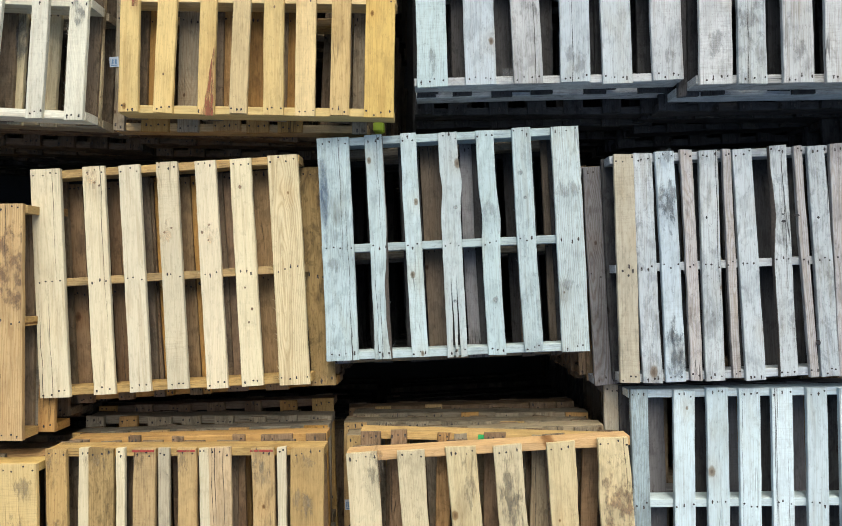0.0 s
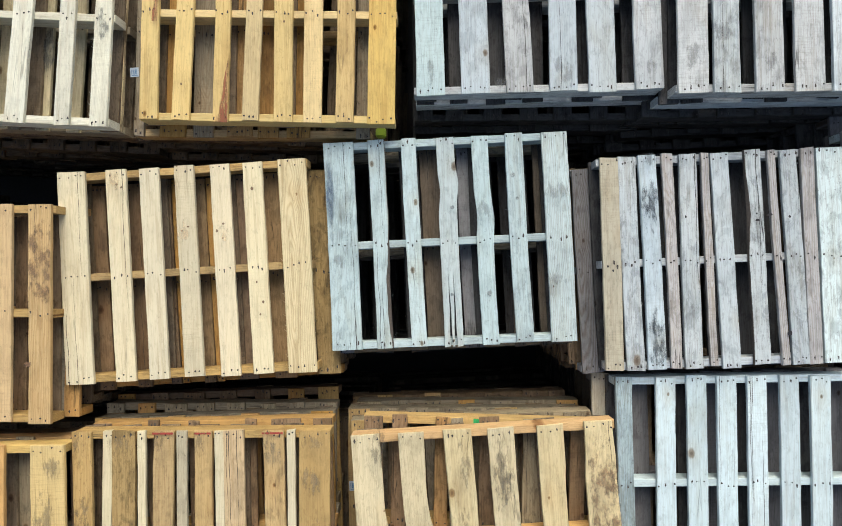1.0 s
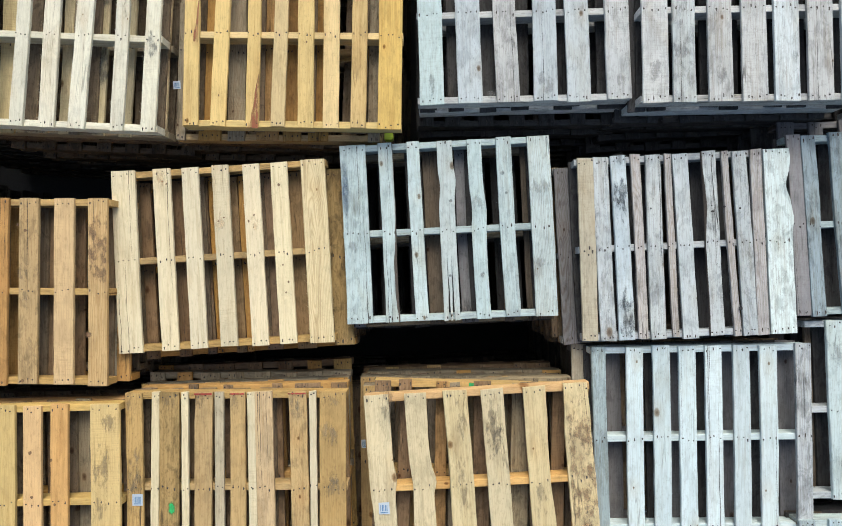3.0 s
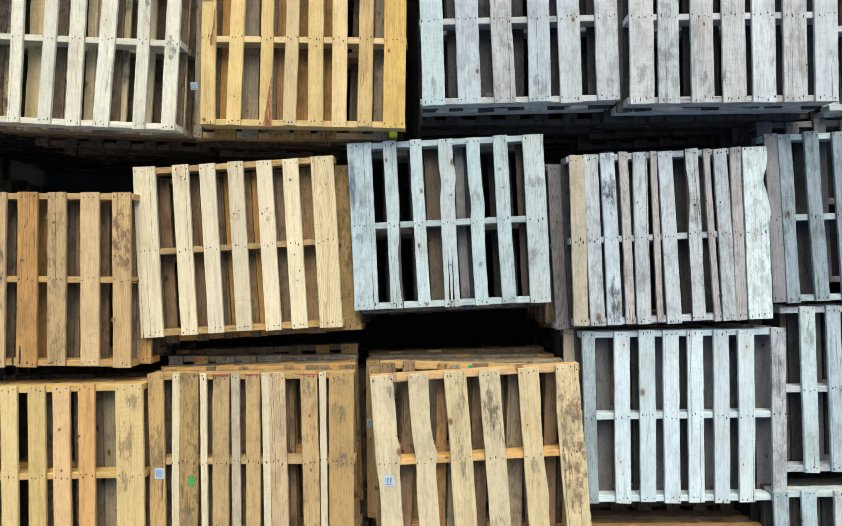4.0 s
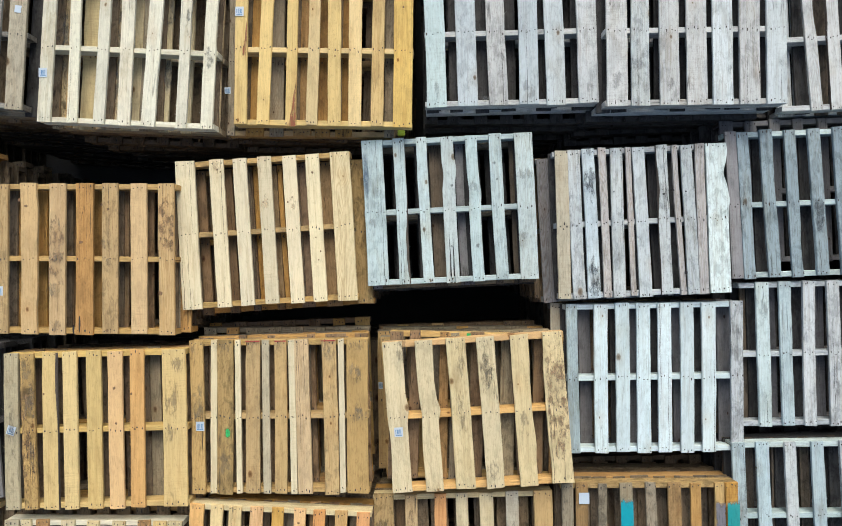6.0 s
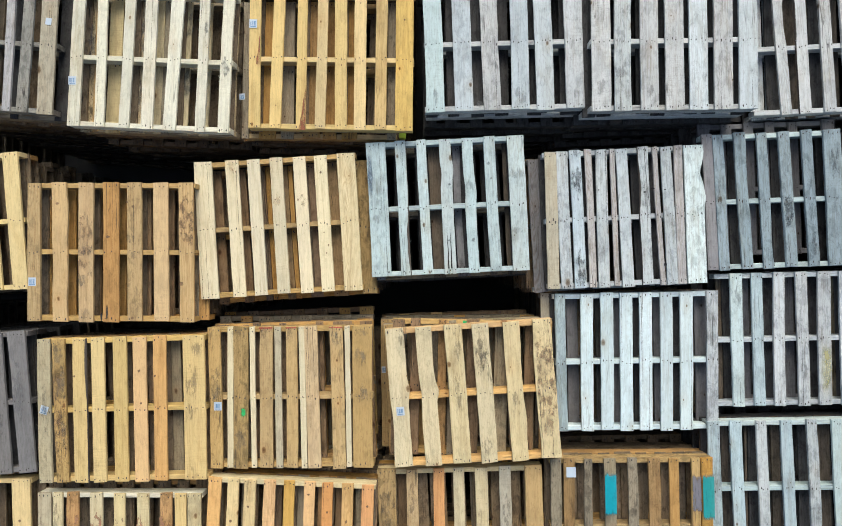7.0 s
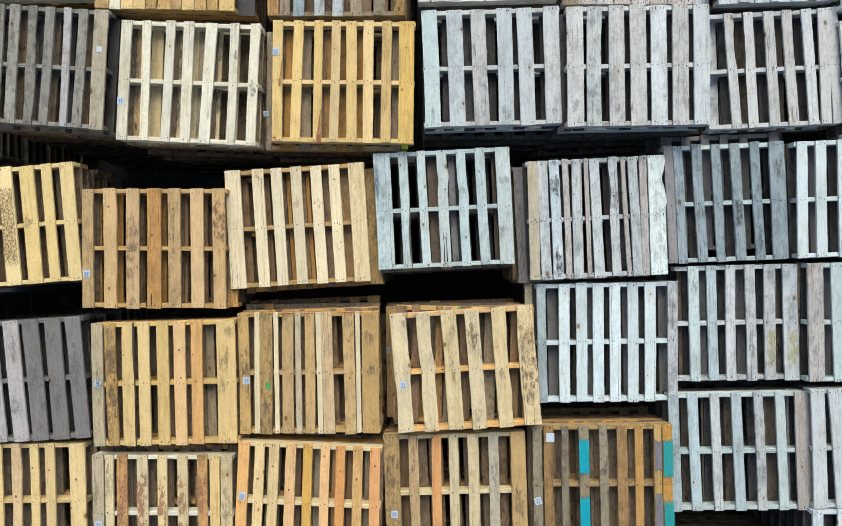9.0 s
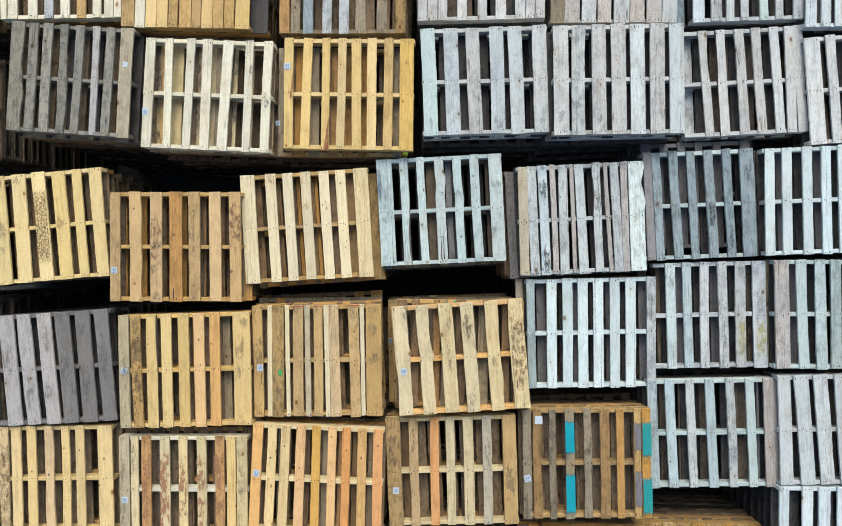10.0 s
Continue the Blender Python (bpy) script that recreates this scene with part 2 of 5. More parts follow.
GREY_KNOT = worn_paint("grey_knot", (0.17, 0.17, 0.16), 70.0, 0.6, 0.6, 0.1, 1.1, 3.0)
RESIN = worn_paint("pale_brown_stain", (0.42, 0.27, 0.13), 40.0, 0.4, 0.4, 0.4, 1.3, 5.0)
SMUT = worn_paint("grey_smut", (0.12, 0.12, 0.115), 42.0, 0.35, 0.34, 0.5, 1.3, 5.0)
GRIME = worn_paint("brown_grime", (0.13, 0.105, 0.07), 48.0, 0.3, 0.42, 0.5, 1.4, 6.0)
LIME = plain_material("lime_plastic", (0.30, 0.40, 0.02), 0.45, 0.0, 20.0, 0.1)
ASPHALT = plain_material("asphalt", (0.04, 0.04, 0.04), 0.9, 0.0, 60.0, 0.4)

# tone and weathering of the timber; dark, mid_ and deep_ tones include painted shade
TONES = {
    "cream": (0.629, 0.544, 0.357, 0.08), "yellow": (0.56, 0.394, 0.15, 0.14), "straw": (0.477, 0.327, 0.14, 0.28),
    "amber": (0.579, 0.36, 0.12, 0.14), "orange": (0.58, 0.3, 0.1, 0.12), "peach": (0.59, 0.38, 0.165, 0.15), "tan": (0.429, 0.252, 0.085, 0.26), "oat": (0.578, 0.482, 0.285, 0.2), "mint": (0.52, 0.605, 0.615, 0.12), "ash": (0.503, 0.517, 0.507, 0.25),
    "russet": (0.49, 0.29, 0.12, 0.3), "olive": (0.367, 0.253, 0.109, 0.48), "drab": (0.255, 0.215, 0.148, 0.45),
    "mottled": (0.50, 0.40, 0.24, 0.95), "ivory": (0.65, 0.62, 0.485, 0.15), "warm_grey": (0.25, 0.24, 0.205, 0.45),
    "grey": (0.427, 0.456, 0.465, 0.3), "pale_grey": (0.475, 0.517, 0.525, 0.2), "white": (0.513, 0.583, 0.609, 0.18),
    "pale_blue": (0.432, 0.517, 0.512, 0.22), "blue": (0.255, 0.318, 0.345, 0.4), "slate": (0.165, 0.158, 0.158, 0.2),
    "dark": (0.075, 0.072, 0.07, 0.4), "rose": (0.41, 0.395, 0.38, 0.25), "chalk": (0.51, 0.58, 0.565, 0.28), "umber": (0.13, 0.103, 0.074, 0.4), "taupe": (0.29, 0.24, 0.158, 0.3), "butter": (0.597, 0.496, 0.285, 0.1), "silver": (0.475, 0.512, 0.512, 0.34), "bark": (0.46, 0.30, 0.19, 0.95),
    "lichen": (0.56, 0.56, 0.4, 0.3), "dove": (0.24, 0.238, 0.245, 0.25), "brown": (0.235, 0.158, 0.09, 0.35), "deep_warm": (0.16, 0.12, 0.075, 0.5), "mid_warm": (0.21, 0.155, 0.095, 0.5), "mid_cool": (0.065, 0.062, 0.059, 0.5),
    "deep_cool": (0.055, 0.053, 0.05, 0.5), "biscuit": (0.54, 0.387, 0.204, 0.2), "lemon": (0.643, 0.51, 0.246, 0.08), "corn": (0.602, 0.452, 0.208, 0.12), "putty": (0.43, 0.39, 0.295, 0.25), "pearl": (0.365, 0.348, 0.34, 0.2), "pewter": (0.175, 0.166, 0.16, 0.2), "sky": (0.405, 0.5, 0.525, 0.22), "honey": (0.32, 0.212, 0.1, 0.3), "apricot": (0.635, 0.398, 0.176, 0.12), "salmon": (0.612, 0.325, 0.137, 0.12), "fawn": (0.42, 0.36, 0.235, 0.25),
}


# ---- parts of a pallet ----
def mesh_from(name, verts, faces, slots, materials):
    me = bpy.data.meshes.new(name)
    me.from_pydata(verts, [], faces)
    for m in materials:
        me.materials.append(m)
    me.polygons.foreach_set("material_index", slots)
    me.update()
    return me


def board_mesh(length, width, thick, rng, wane=0.0, nailed=True, stain=0.3, segs=24, rough=0.0019, frayed=0, side=None, crook=0.0045, cracks=0, near=False, kink=0.002, fork=0.0, material=None, bulges=()):
    """A sawn board along its own y, top face at z = 0: uneven edges, slight cup and bow, nails at three stringers. fork: how far its near end is split open."""
    verts, faces, slots = [], [], []
    half, a0, a1, a2 = width / 2, rng.uniform(0, 99), rng.uniform(0, 99), rng.uniform(0, 99)
    cup, bow, twist = rng.uniform(0, 0.0012), rng.uniform(-0.002, 0.001), rng.uniform(-0.0008, 0.0008)
    crook, side = rng.uniform(-crook, crook), side or rng.choice((-1, 1))
    tear = (rng.uniform(-0.003, 0.003), rng.uniform(-0.003, 0.003))
    cuts = [-1.0, rng.uniform(-0.35, -0.1), rng.uniform(0.15, 0.45), 1.0] if fork else [-1.0, 1.0]
    for piece in range(len(cuts) - 1):
        start = len(verts)
        for i in range(segs + 1):
            f = i / segs
            y = (f - 0.5) * length
            edge = []
            for s, a in ((-1, a0), (1, a1)):
                at = cuts[piece] if s < 0 else cuts[piece + 1]
                if abs(at) < 1:
                    gape = fork * max(0.0, 0.36 - f) / 0.36
                    edge.append((at * half + 0.005 * noise.noise((a2, at, f * 7)) - s * (gape + 0.0001), 0.0, 0.0006))
                    continue
                wob = (noise.noise((a, f * 9, 0)) + 0.6 * noise.noise((a, f * 31, 5))) * rough + kink * noise.noise((a, f * 3.4, 8))
                wob += sum(way * out * math.exp(-((f - at_f) / spread) ** 2) for way, at_f, out, spread in bulges if way == s)
                lost = 0.0
                if wane and s == side:
                    lost = wane * max(0.0, noise.noise((a2, f * 2.3, 1)) * 1.2 + 0.3 + 0.22 * noise.noise((a2, f * 11, 3)) + 0.12 * noise.noise((a2, f * 43, 7)))
                    if wane > 0.013:
                        lost *= min(1.0, max(0.0, (0.62 - f if near else f - 0.5) * 5))
                edge.append((s * half + wob, lost * -s, 0.0018))
            bend = crook * (1 - (2 * f - 1) ** 2)
            z = bow * (1 - (2 * f - 1) ** 2)
            tz = twist * (2 * f - 1)
            (xl, ll, cl), (xr, lr, cr) = edge
            y0 = y + (tear[0] if i in (0, segs) else 0)
            y1 = y + (tear[1] if i in (0, segs) else 0)
            ring = [(xl + ll * 0.35, y0, -thick), (xl + ll * 0.7, y0, -cl - abs(ll) * 0.5 + cup), (xl + ll + cl, y0, cup - abs(ll) * 0.1),
                    (xr + lr - cr, y1, cup - abs(lr) * 0.1), (xr + lr * 0.7, y1, -cr - abs(lr) * 0.5 + cup), (xr + lr * 0.35, y1, -thick)]
            for x, yy, zz in ring:
                verts.append((x + bend, yy, zz + z + tz * x / half))
        for i in range(segs):
            a, b = start + i * 6, start + (i + 1) * 6
            for k in range(6):
                j = (k + 1) % 6
                faces.append((a + k, a + j, b + j, b + k))
                slots.append(3 if wane > 0.013 and k in ((0, 1) if side < 0 else (3, 4)) else 0)
        last = start + segs * 6
        faces += [tuple(start + k for k in (5, 4, 3, 2, 1, 0)), tuple(last + k for k in range(6))]
        slots += [0, 0]
    for _ in range(frayed):
        s, y, lng = rng.choice((-1, 1)), rng.uniform(-0.48, 0.45) * length, rng.uniform(0.006, 0.028)
        bend, t = crook * (1 - (2 * y / length) ** 2), rng.uniform(0.0008, 0.0019)
        x, out, n0 = s * (half - 0.001) + bend, rng.uniform(0.003, 0.017) * s, len(verts)
        verts += [(x, y - t, -0.003), (x, y + t, -0.002), (x + out, y + lng, rng.uniform(-0.003, 0.006)), (x, y, -0.005)]
        faces += [(n0, n0 + 1, n0 + 2), (n0 + 1, n0 + 3, n0 + 2), (n0 + 3, n0, n0 + 2)]
        slots += [0, 0, 0]
    for _ in range(cracks):
        x, y, lng = rng.uniform(-0.8, 0.8) * half, rng.choice((-0.5, 0.5)) * length, rng.uniform(0.18, 0.75) * length
        way, wide, n, n0 = (1 if y < 0 else -1), rng.uniform(0.0006, 0.0014), 12, len(verts)
        a = rng.uniform(0, 99)
        for q in range(n + 1):
            f = q / n
            yy = y + way * f * lng
            bend = crook * (1 - (2 * yy / length) ** 2)
            zz = bow * (1 - (2 * yy / length) ** 2) + cup + twist * (2 * yy / length) * x / half + 0.0007
            xx = x + bend + 0.006 * noise.noise((a, f * 4, 0)) + 0.0015 * noise.noise((a, f * 17, 2))
            wq = wide * (1 - f) ** 0.6 + 0.0002
            verts += [(xx - wq, yy, zz), (xx + wq, yy, zz)]
        for q in range(n):
            b = n0 + 2 * q
            faces.append((b, b + 1, b + 3, b + 2) if way > 0 else (b + 2, b + 3, b + 1, b))
            slots.append(1)
    board = mesh_from("board", verts, faces, slots, (material or WOOD, NAIL, RUST, BARK))
    if not nailed:
        return board, None
    verts, faces, slots = [], [], []
    count = 2 if width < 0.072 else 3 if width < 0.125 else 4
    for v in (-length / 2 + 0.022, 0.0, length / 2 - 0.022):
        if width < 0.03:
            continue
        bend = crook * (1 - (2 * v / length) ** 2)
        for k in range(count):
            x0 = (k - (count - 1) / 2) * width * (0, 0, 0.48, 0.31, 0.24)[count] + rng.uniform(-0.009, 0.009)
            z = bow * (1 - (2 * v / length) ** 2) + cup + twist * (2 * v / length) * x0 / half
            x, y = x0 + bend, v + rng.uniform(-0.011, 0.011)
            if rng.random() < stain:
                lng, wid = rng.uniform(0.004, 0.007 + 0.014 * stain), rng.uniform(0.0024, 0.0036 + 0.0036 * stain)
                off, n0 = rng.uniform(-0.006, 0.006), len(verts)
                for q in range(10):
                    an = q * math.pi / 5
                    r = rng.uniform(0.6, 1.2)
                    verts.append((x + wid * math.cos(an) * r, y + off + lng * math.sin(an) * r, z + 0.0008))
                faces.append(tuple(range(n0, n0 + 10)))
                slots.append(1)
            n0, r = len(verts), rng.uniform(0.0032, 0.0047)
            for zz in (z - 0.002, z + 0.0014):
                verts += [(x + r * math.cos(q * math.pi / 3), y + r * math.sin(q * math.pi / 3), zz) for q in range(6)]
            faces.append(tuple(range(n0 + 6, n0 + 12)))
            faces += [(n0 + q, n0 + (q + 1) % 6, n0 + 6 + (q + 1) % 6, n0 + 6 + q) for q in range(6)]
            slots += [0] * 7
    return board, mesh_from("nails", verts, faces, slots, (NAIL, RUST)) if verts else None


def stringer_mesh(length, width, height, rng, wavy=0.0):
    """A stringer along its own y, top at z = 0, straight below."""
    n = 20
    top, low = [], []
    a = rng.uniform(0, 99)
    for i in range(n + 1):
        f = i / n
        y = (f - 0.5) * length
        top.append((y, -wavy * max(0, noise.noise((a, f * 5, 0)) + 0.2) * 1.6 - 0.0008 * noise.noise((a, f * 20, 3))))
        low.append((y, -height + 0.002 * noise.noise((a, f * 6, 12))))
    verts, faces = [], []
    for i in range(n + 1):
        (y, zt), (_, zb) = top[i], low[i]
        w = width / 2 + 0.0012 * noise.noise((a, i * 0.7, 9))
        verts += [(-w, y, zb), (-w + zt * 0.4, y, zt - 0.002), (-w + 0.002 - zt * 0.3, y, zt), (w - 0.002 + zt * 0.3, y, zt), (w - zt * 0.4, y, zt - 0.002), (w, y, zb)]
    for i in range(n):
        p, q = i * 6, (i + 1) * 6
        for k in range(6):
            j = (k + 1) % 6
            faces.append((p + k, p + j, q + j, q + k))
    faces += [(5, 4, 3, 2, 1, 0), tuple(n * 6 + k for k in range(6))]
    return mesh_from("stringer", verts, faces, [0] * len(faces), (WOOD,))


def part(name, me, parent, m, colour=None, label=""):
    ob = new(name, me)
    ob.parent = parent
    ob.matrix_basis = m
    if colour:
        ob.color = colour
    return tagged(ob, label)


def tint(tone, rng, spread=0.08):
    r, g, b, a = TONES[tone]
    v, h = 1 + rng.uniform(-spread, spread), rng.uniform(-0.014, 0.014)
    return (r * v * (1 + h), g * v, b * v * (1 - h), min(1.0, a * rng.uniform(0.7, 1.3)))


DECK = 0.017
# dark decks get dark frames too, so stringers below carry shade as colour
FRAME_TONE = {"cream": "cream", "yellow": "yellow", "straw": "straw", "amber": "straw", "tan": "straw", "mottled": "straw", "ivory": "ivory",
              "white": "white", "pale_blue": "pale_blue", "grey": "grey", "blue": "pale_blue", "slate": "grey", "drab": "drab",
              "warm_grey": "warm_grey", "pale_grey": "grey", "silver": "grey", "mint": "mint", "ash": "ash", "brown": "tan", "dark": "dark", "olive": "tan"}


WORDS = {"cream": "cream pine board", "yellow": "yellow pine board", "straw": "straw-coloured board", "amber": "amber board", "orange": "orange board",
         "peach": "pale orange board", "tan": "tan board", "russet": "russet brown board", "olive": "dull olive-brown board", "drab": "drab grey-brown board",
         "oat": "oat-coloured board", "chalk": "chalky pale board", "taupe": "taupe board", "butter": "pale yellow board", "mint": "bleached pale board", "ash": "ash-grey board", "umber": "umber board", "mottled": "mottled, mould-stained board", "ivory": "ivory white board", "grey": "silver-grey board", "silver": "mottled silver board", "pale_grey": "pale grey board",
         "white": "bleached white board", "pale_blue": "pale blue-grey board", "blue": "blue-grey board", "slate": "slate-grey board",
         "rose": "pinkish brown board", "bark": "board with reddish bark", "lichen": "pale greenish board", "dove": "dove-grey board", "honey": "honey-brown board", "apricot": "apricot-coloured fresh board", "salmon": "reddish orange fresh board", "fawn": "greyed fawn board", "biscuit": "light biscuit-brown board", "lemon": "clean pale yellow board", "corn": "corn-yellow board", "putty": "putty-grey board", "pearl": "smooth light grey board", "pewter": "dark pewter-grey board", "sky": "pale bluish board", "brown": "brown board", "dark": "weathered board darkened for the shade between decks", "warm_grey": "warm grey board"}


def pallet(at, size, pitch, base, boards, rng, label, group="stacked pallets", frame_tone="", wavy=0.0, far=False):
    """A two-way stringer pallet: at is (x, y, top, turn), boards are (centre at the far end, at the near end, width, tone), then bulges of their edges (side, along, out, spread)."""
    x, y, top, turn = at
    wide, long = size
    root = new("pallet")
    root.matrix_basis = pose(x, y, top - pitch, 0, 0, turn)
    tagged(root, label, "pallet", group)
    high = pitch - 2 * DECK - 0.0015
    for u0, u1, w, tone, *bulges in boards:
        plain = tone.rstrip("+-~!^_*<%")
        flaws, tone = set(tone[len(plain):]), plain or base
        worn = TONES[tone][3]
        skew = math.atan2(u0 - u1, long)
        reach = long + rng.uniform(-0.006, 0.008)
        wane = 0.0
        if not far and w > 0.06:
            wane = rng.choice((0, 0, 0, 0.004, 0.007)) if worn < 0.2 else rng.choice((0, 0, 0, 0.005, 0.009))
        wane = 0.017 if flaws & {"+", "-"} else 0.022 if "_" in flaws else wane
        minor = 0 if far or w < 0.05 else rng.choice((0, 0, 0, 0, 1)) if worn > 0.22 else rng.choice((0, 0, 0, 0, 0, 1))
        me, nails = board_mesh(reach, w, DECK, rng, wane, True, 0.2 + 0.8 * worn, 6 if far else 40 if wane > 0.01 or bulges or "%" in flaws else 24,
                               frayed=60 if "^" in flaws else 0 if far else rng.choice((0, 0, 2, 6)), near="_" in flaws,
                               side=1 if flaws & {"+", "_"} else -1 if "-" in flaws else None, crook=0.02 if "~" in flaws else 0.002 + 0.007 * worn,
                               cracks=3 if "!" in flaws else minor, kink=0.014 if "%" in flaws else 0.001 + 0.004 * worn, fork=0.006 if "<" in flaws else 0.0,
                               material=BOLD_WOOD if "*" in flaws else None, bulges=bulges)
        m = pose((u0 + u1) / 2, rng.uniform(-0.004, 0.004), pitch + rng.uniform(-0.0004, 0.0012), 0, 0, -math.degrees(skew))
        plank = part("deck_board", me, root, m, tint(tone, rng), WORDS.get(tone, "") if tone != base and not far else "")
        if nails:
            tagged(part("nails", nails, plank, pose(0, 0, 0)), kind="stuff")
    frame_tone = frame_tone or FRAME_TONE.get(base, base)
    ends = [s * wide / 2 for s in (-1, 1)]
    for i, s in enumerate((-1, 1)):
        last = max(s * (u0 + u1) / 2 + w / 2 for u0, u1, w, *_ in boards) + 0.003
        if last > wide / 2 - 0.1:
            ends[i] = s * last
    for k in (-1, 0, 1):
        me = stringer_mesh(ends[1] - ends[0], 0.036, high, rng, wavy)
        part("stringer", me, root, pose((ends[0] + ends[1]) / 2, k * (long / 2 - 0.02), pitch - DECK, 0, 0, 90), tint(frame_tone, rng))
    n = max(2, len(boards) - 1)
    for k in range(0, len(boards), 2 if len(boards) > 5 else 1):
        u = (boards[k][0] + boards[k][1]) / 2 - 0.012 if len(boards) > 1 else 0
        if abs(u) > wide / 2:
            continue
        # bottom boards: darker than the frame, shade beneath the deck painted in
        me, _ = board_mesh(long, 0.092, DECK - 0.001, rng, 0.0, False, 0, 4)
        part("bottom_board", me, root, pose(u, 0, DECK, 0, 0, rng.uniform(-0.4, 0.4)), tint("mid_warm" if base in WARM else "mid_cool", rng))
    return root


WARM = {"corn", "taupe", "biscuit", "lemon", "butter", "cream", "yellow", "straw", "amber", "tan", "mottled", "ivory", "brown", "olive", "orange", "drab", "warm_grey", "honey", "deep_warm", "mid_warm", "oat", "peach", "russet", "bark"}


def loose_layout(wide, rng, base, dense, open_air=False):
    """Boards across a deck nobody can see whole: one flush with each end, the rest spread between them."""
    # covered decks get darker tones: the shade under the top pallet is coloured in
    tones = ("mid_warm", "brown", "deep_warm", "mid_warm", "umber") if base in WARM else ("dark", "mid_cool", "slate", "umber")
    if open_air:
        tones = (base, base, base, "straw", "tan") if base in WARM else (base, base, "grey", "ash")
    count = rng.choice((8, 9)) if dense else 7
    out = []
    for k in range(count):
        w = rng.choice((0.085, 0.09, 0.095, 0.115)) if 0 < k < count - 1 else rng.choice((0.09, 0.11, 0.135))
        u = -wide / 2 + w / 2 + (wide - w) * k / (count - 1)
        sk = rng.uniform(-0.008, 0.008) if 0 < k < count - 1 else rng.uniform(-0.003, 0.003)
        out.append((u + sk, u - sk, w, rng.choice(tones)))
    return out


def with_ends(boards, wide, rng):
    """The boards that show of a covered pallet, and the end boards that close it."""
    out = list(boards)
    for s in (-1, 1):
        if max(s * (u0 + u1) / 2 + w / 2 for u0, u1, w, _ in boards) < wide / 2 - 0.07:
            u = s * (wide / 2 - 0.045)
            out.append((u, u, 0.09, rng.choice(boards)[3]))
    return out


TEMPLATES = {}


def buried(at, size, pitch, base, rng, level):
    """A pallet deeper in a stack: one of a few builds, copied."""
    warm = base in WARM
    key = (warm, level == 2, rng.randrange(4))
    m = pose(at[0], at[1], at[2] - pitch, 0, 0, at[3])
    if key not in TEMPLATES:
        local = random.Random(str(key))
        # shade put into the colour: mid_ for the third layer, deep_ further down
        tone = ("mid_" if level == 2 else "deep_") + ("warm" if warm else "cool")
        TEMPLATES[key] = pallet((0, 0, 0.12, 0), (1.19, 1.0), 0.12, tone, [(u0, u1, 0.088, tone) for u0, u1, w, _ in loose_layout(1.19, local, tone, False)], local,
                                "weathered wooden pallet lying inside a stack, shade in its colour", "pallets inside the stacks", tone, far=True)
        TEMPLATES[key].matrix_basis = m
        TEMPLATES[key].scale = (1, 1, pitch / 0.12)
        return
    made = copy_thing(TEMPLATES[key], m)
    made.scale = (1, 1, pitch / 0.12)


DEEP_V, DEEP_F = [], []


def deep_layers(x, y, turn, top, pitch, count, rng, lean):
    """The bottom of a stack, of which only edges show: boxes gathered for one mesh."""
    for k in range(count):
        z = top - k * pitch
        jx, jy, jr = x + lean[0] * min(k, 4) + rng.uniform(-0.02, 0.02), y + lean[1] * min(k, 4) + rng.uniform(-0.02, 0.02), radians(turn + rng.uniform(-1, 1))
        c, s = math.cos(jr), math.sin(jr)
        pieces = [(u * 0.183, 0, z - DECK, z, 0.046, 0.5) for u in (-3, -2, -1, 0, 1, 2, 3)]
        pieces += [(0, v * 0.485, z - pitch + DECK, z - DECK, 0.595, 0.018) for v in (-1, 0, 1)]
        pieces += [(u * 0.27, 0, z - pitch, z - pitch + DECK - 0.001, 0.046, 0.5) for u in (-2, 0, 2)]
        for u, v, z0, z1, hx, hy in pieces:
            n0 = len(DEEP_V)
            for zz in (z0, z1):
                for px, py in ((-hx, -hy), (hx, -hy), (hx, hy), (-hx, hy)):
                    DEEP_V.append((jx + c * (u + px) - s * (v + py), jy + s * (u + px) + c * (v + py), zz))
            DEEP_F.extend(tuple(n0 + q for q in f) for f in ((3, 2, 1, 0), (4, 5, 6, 7), (0, 1, 5, 4), (1, 2, 6, 5), (2, 3, 7, 6), (3, 0, 4, 7)))


LAYERS = 20
LOWER = []


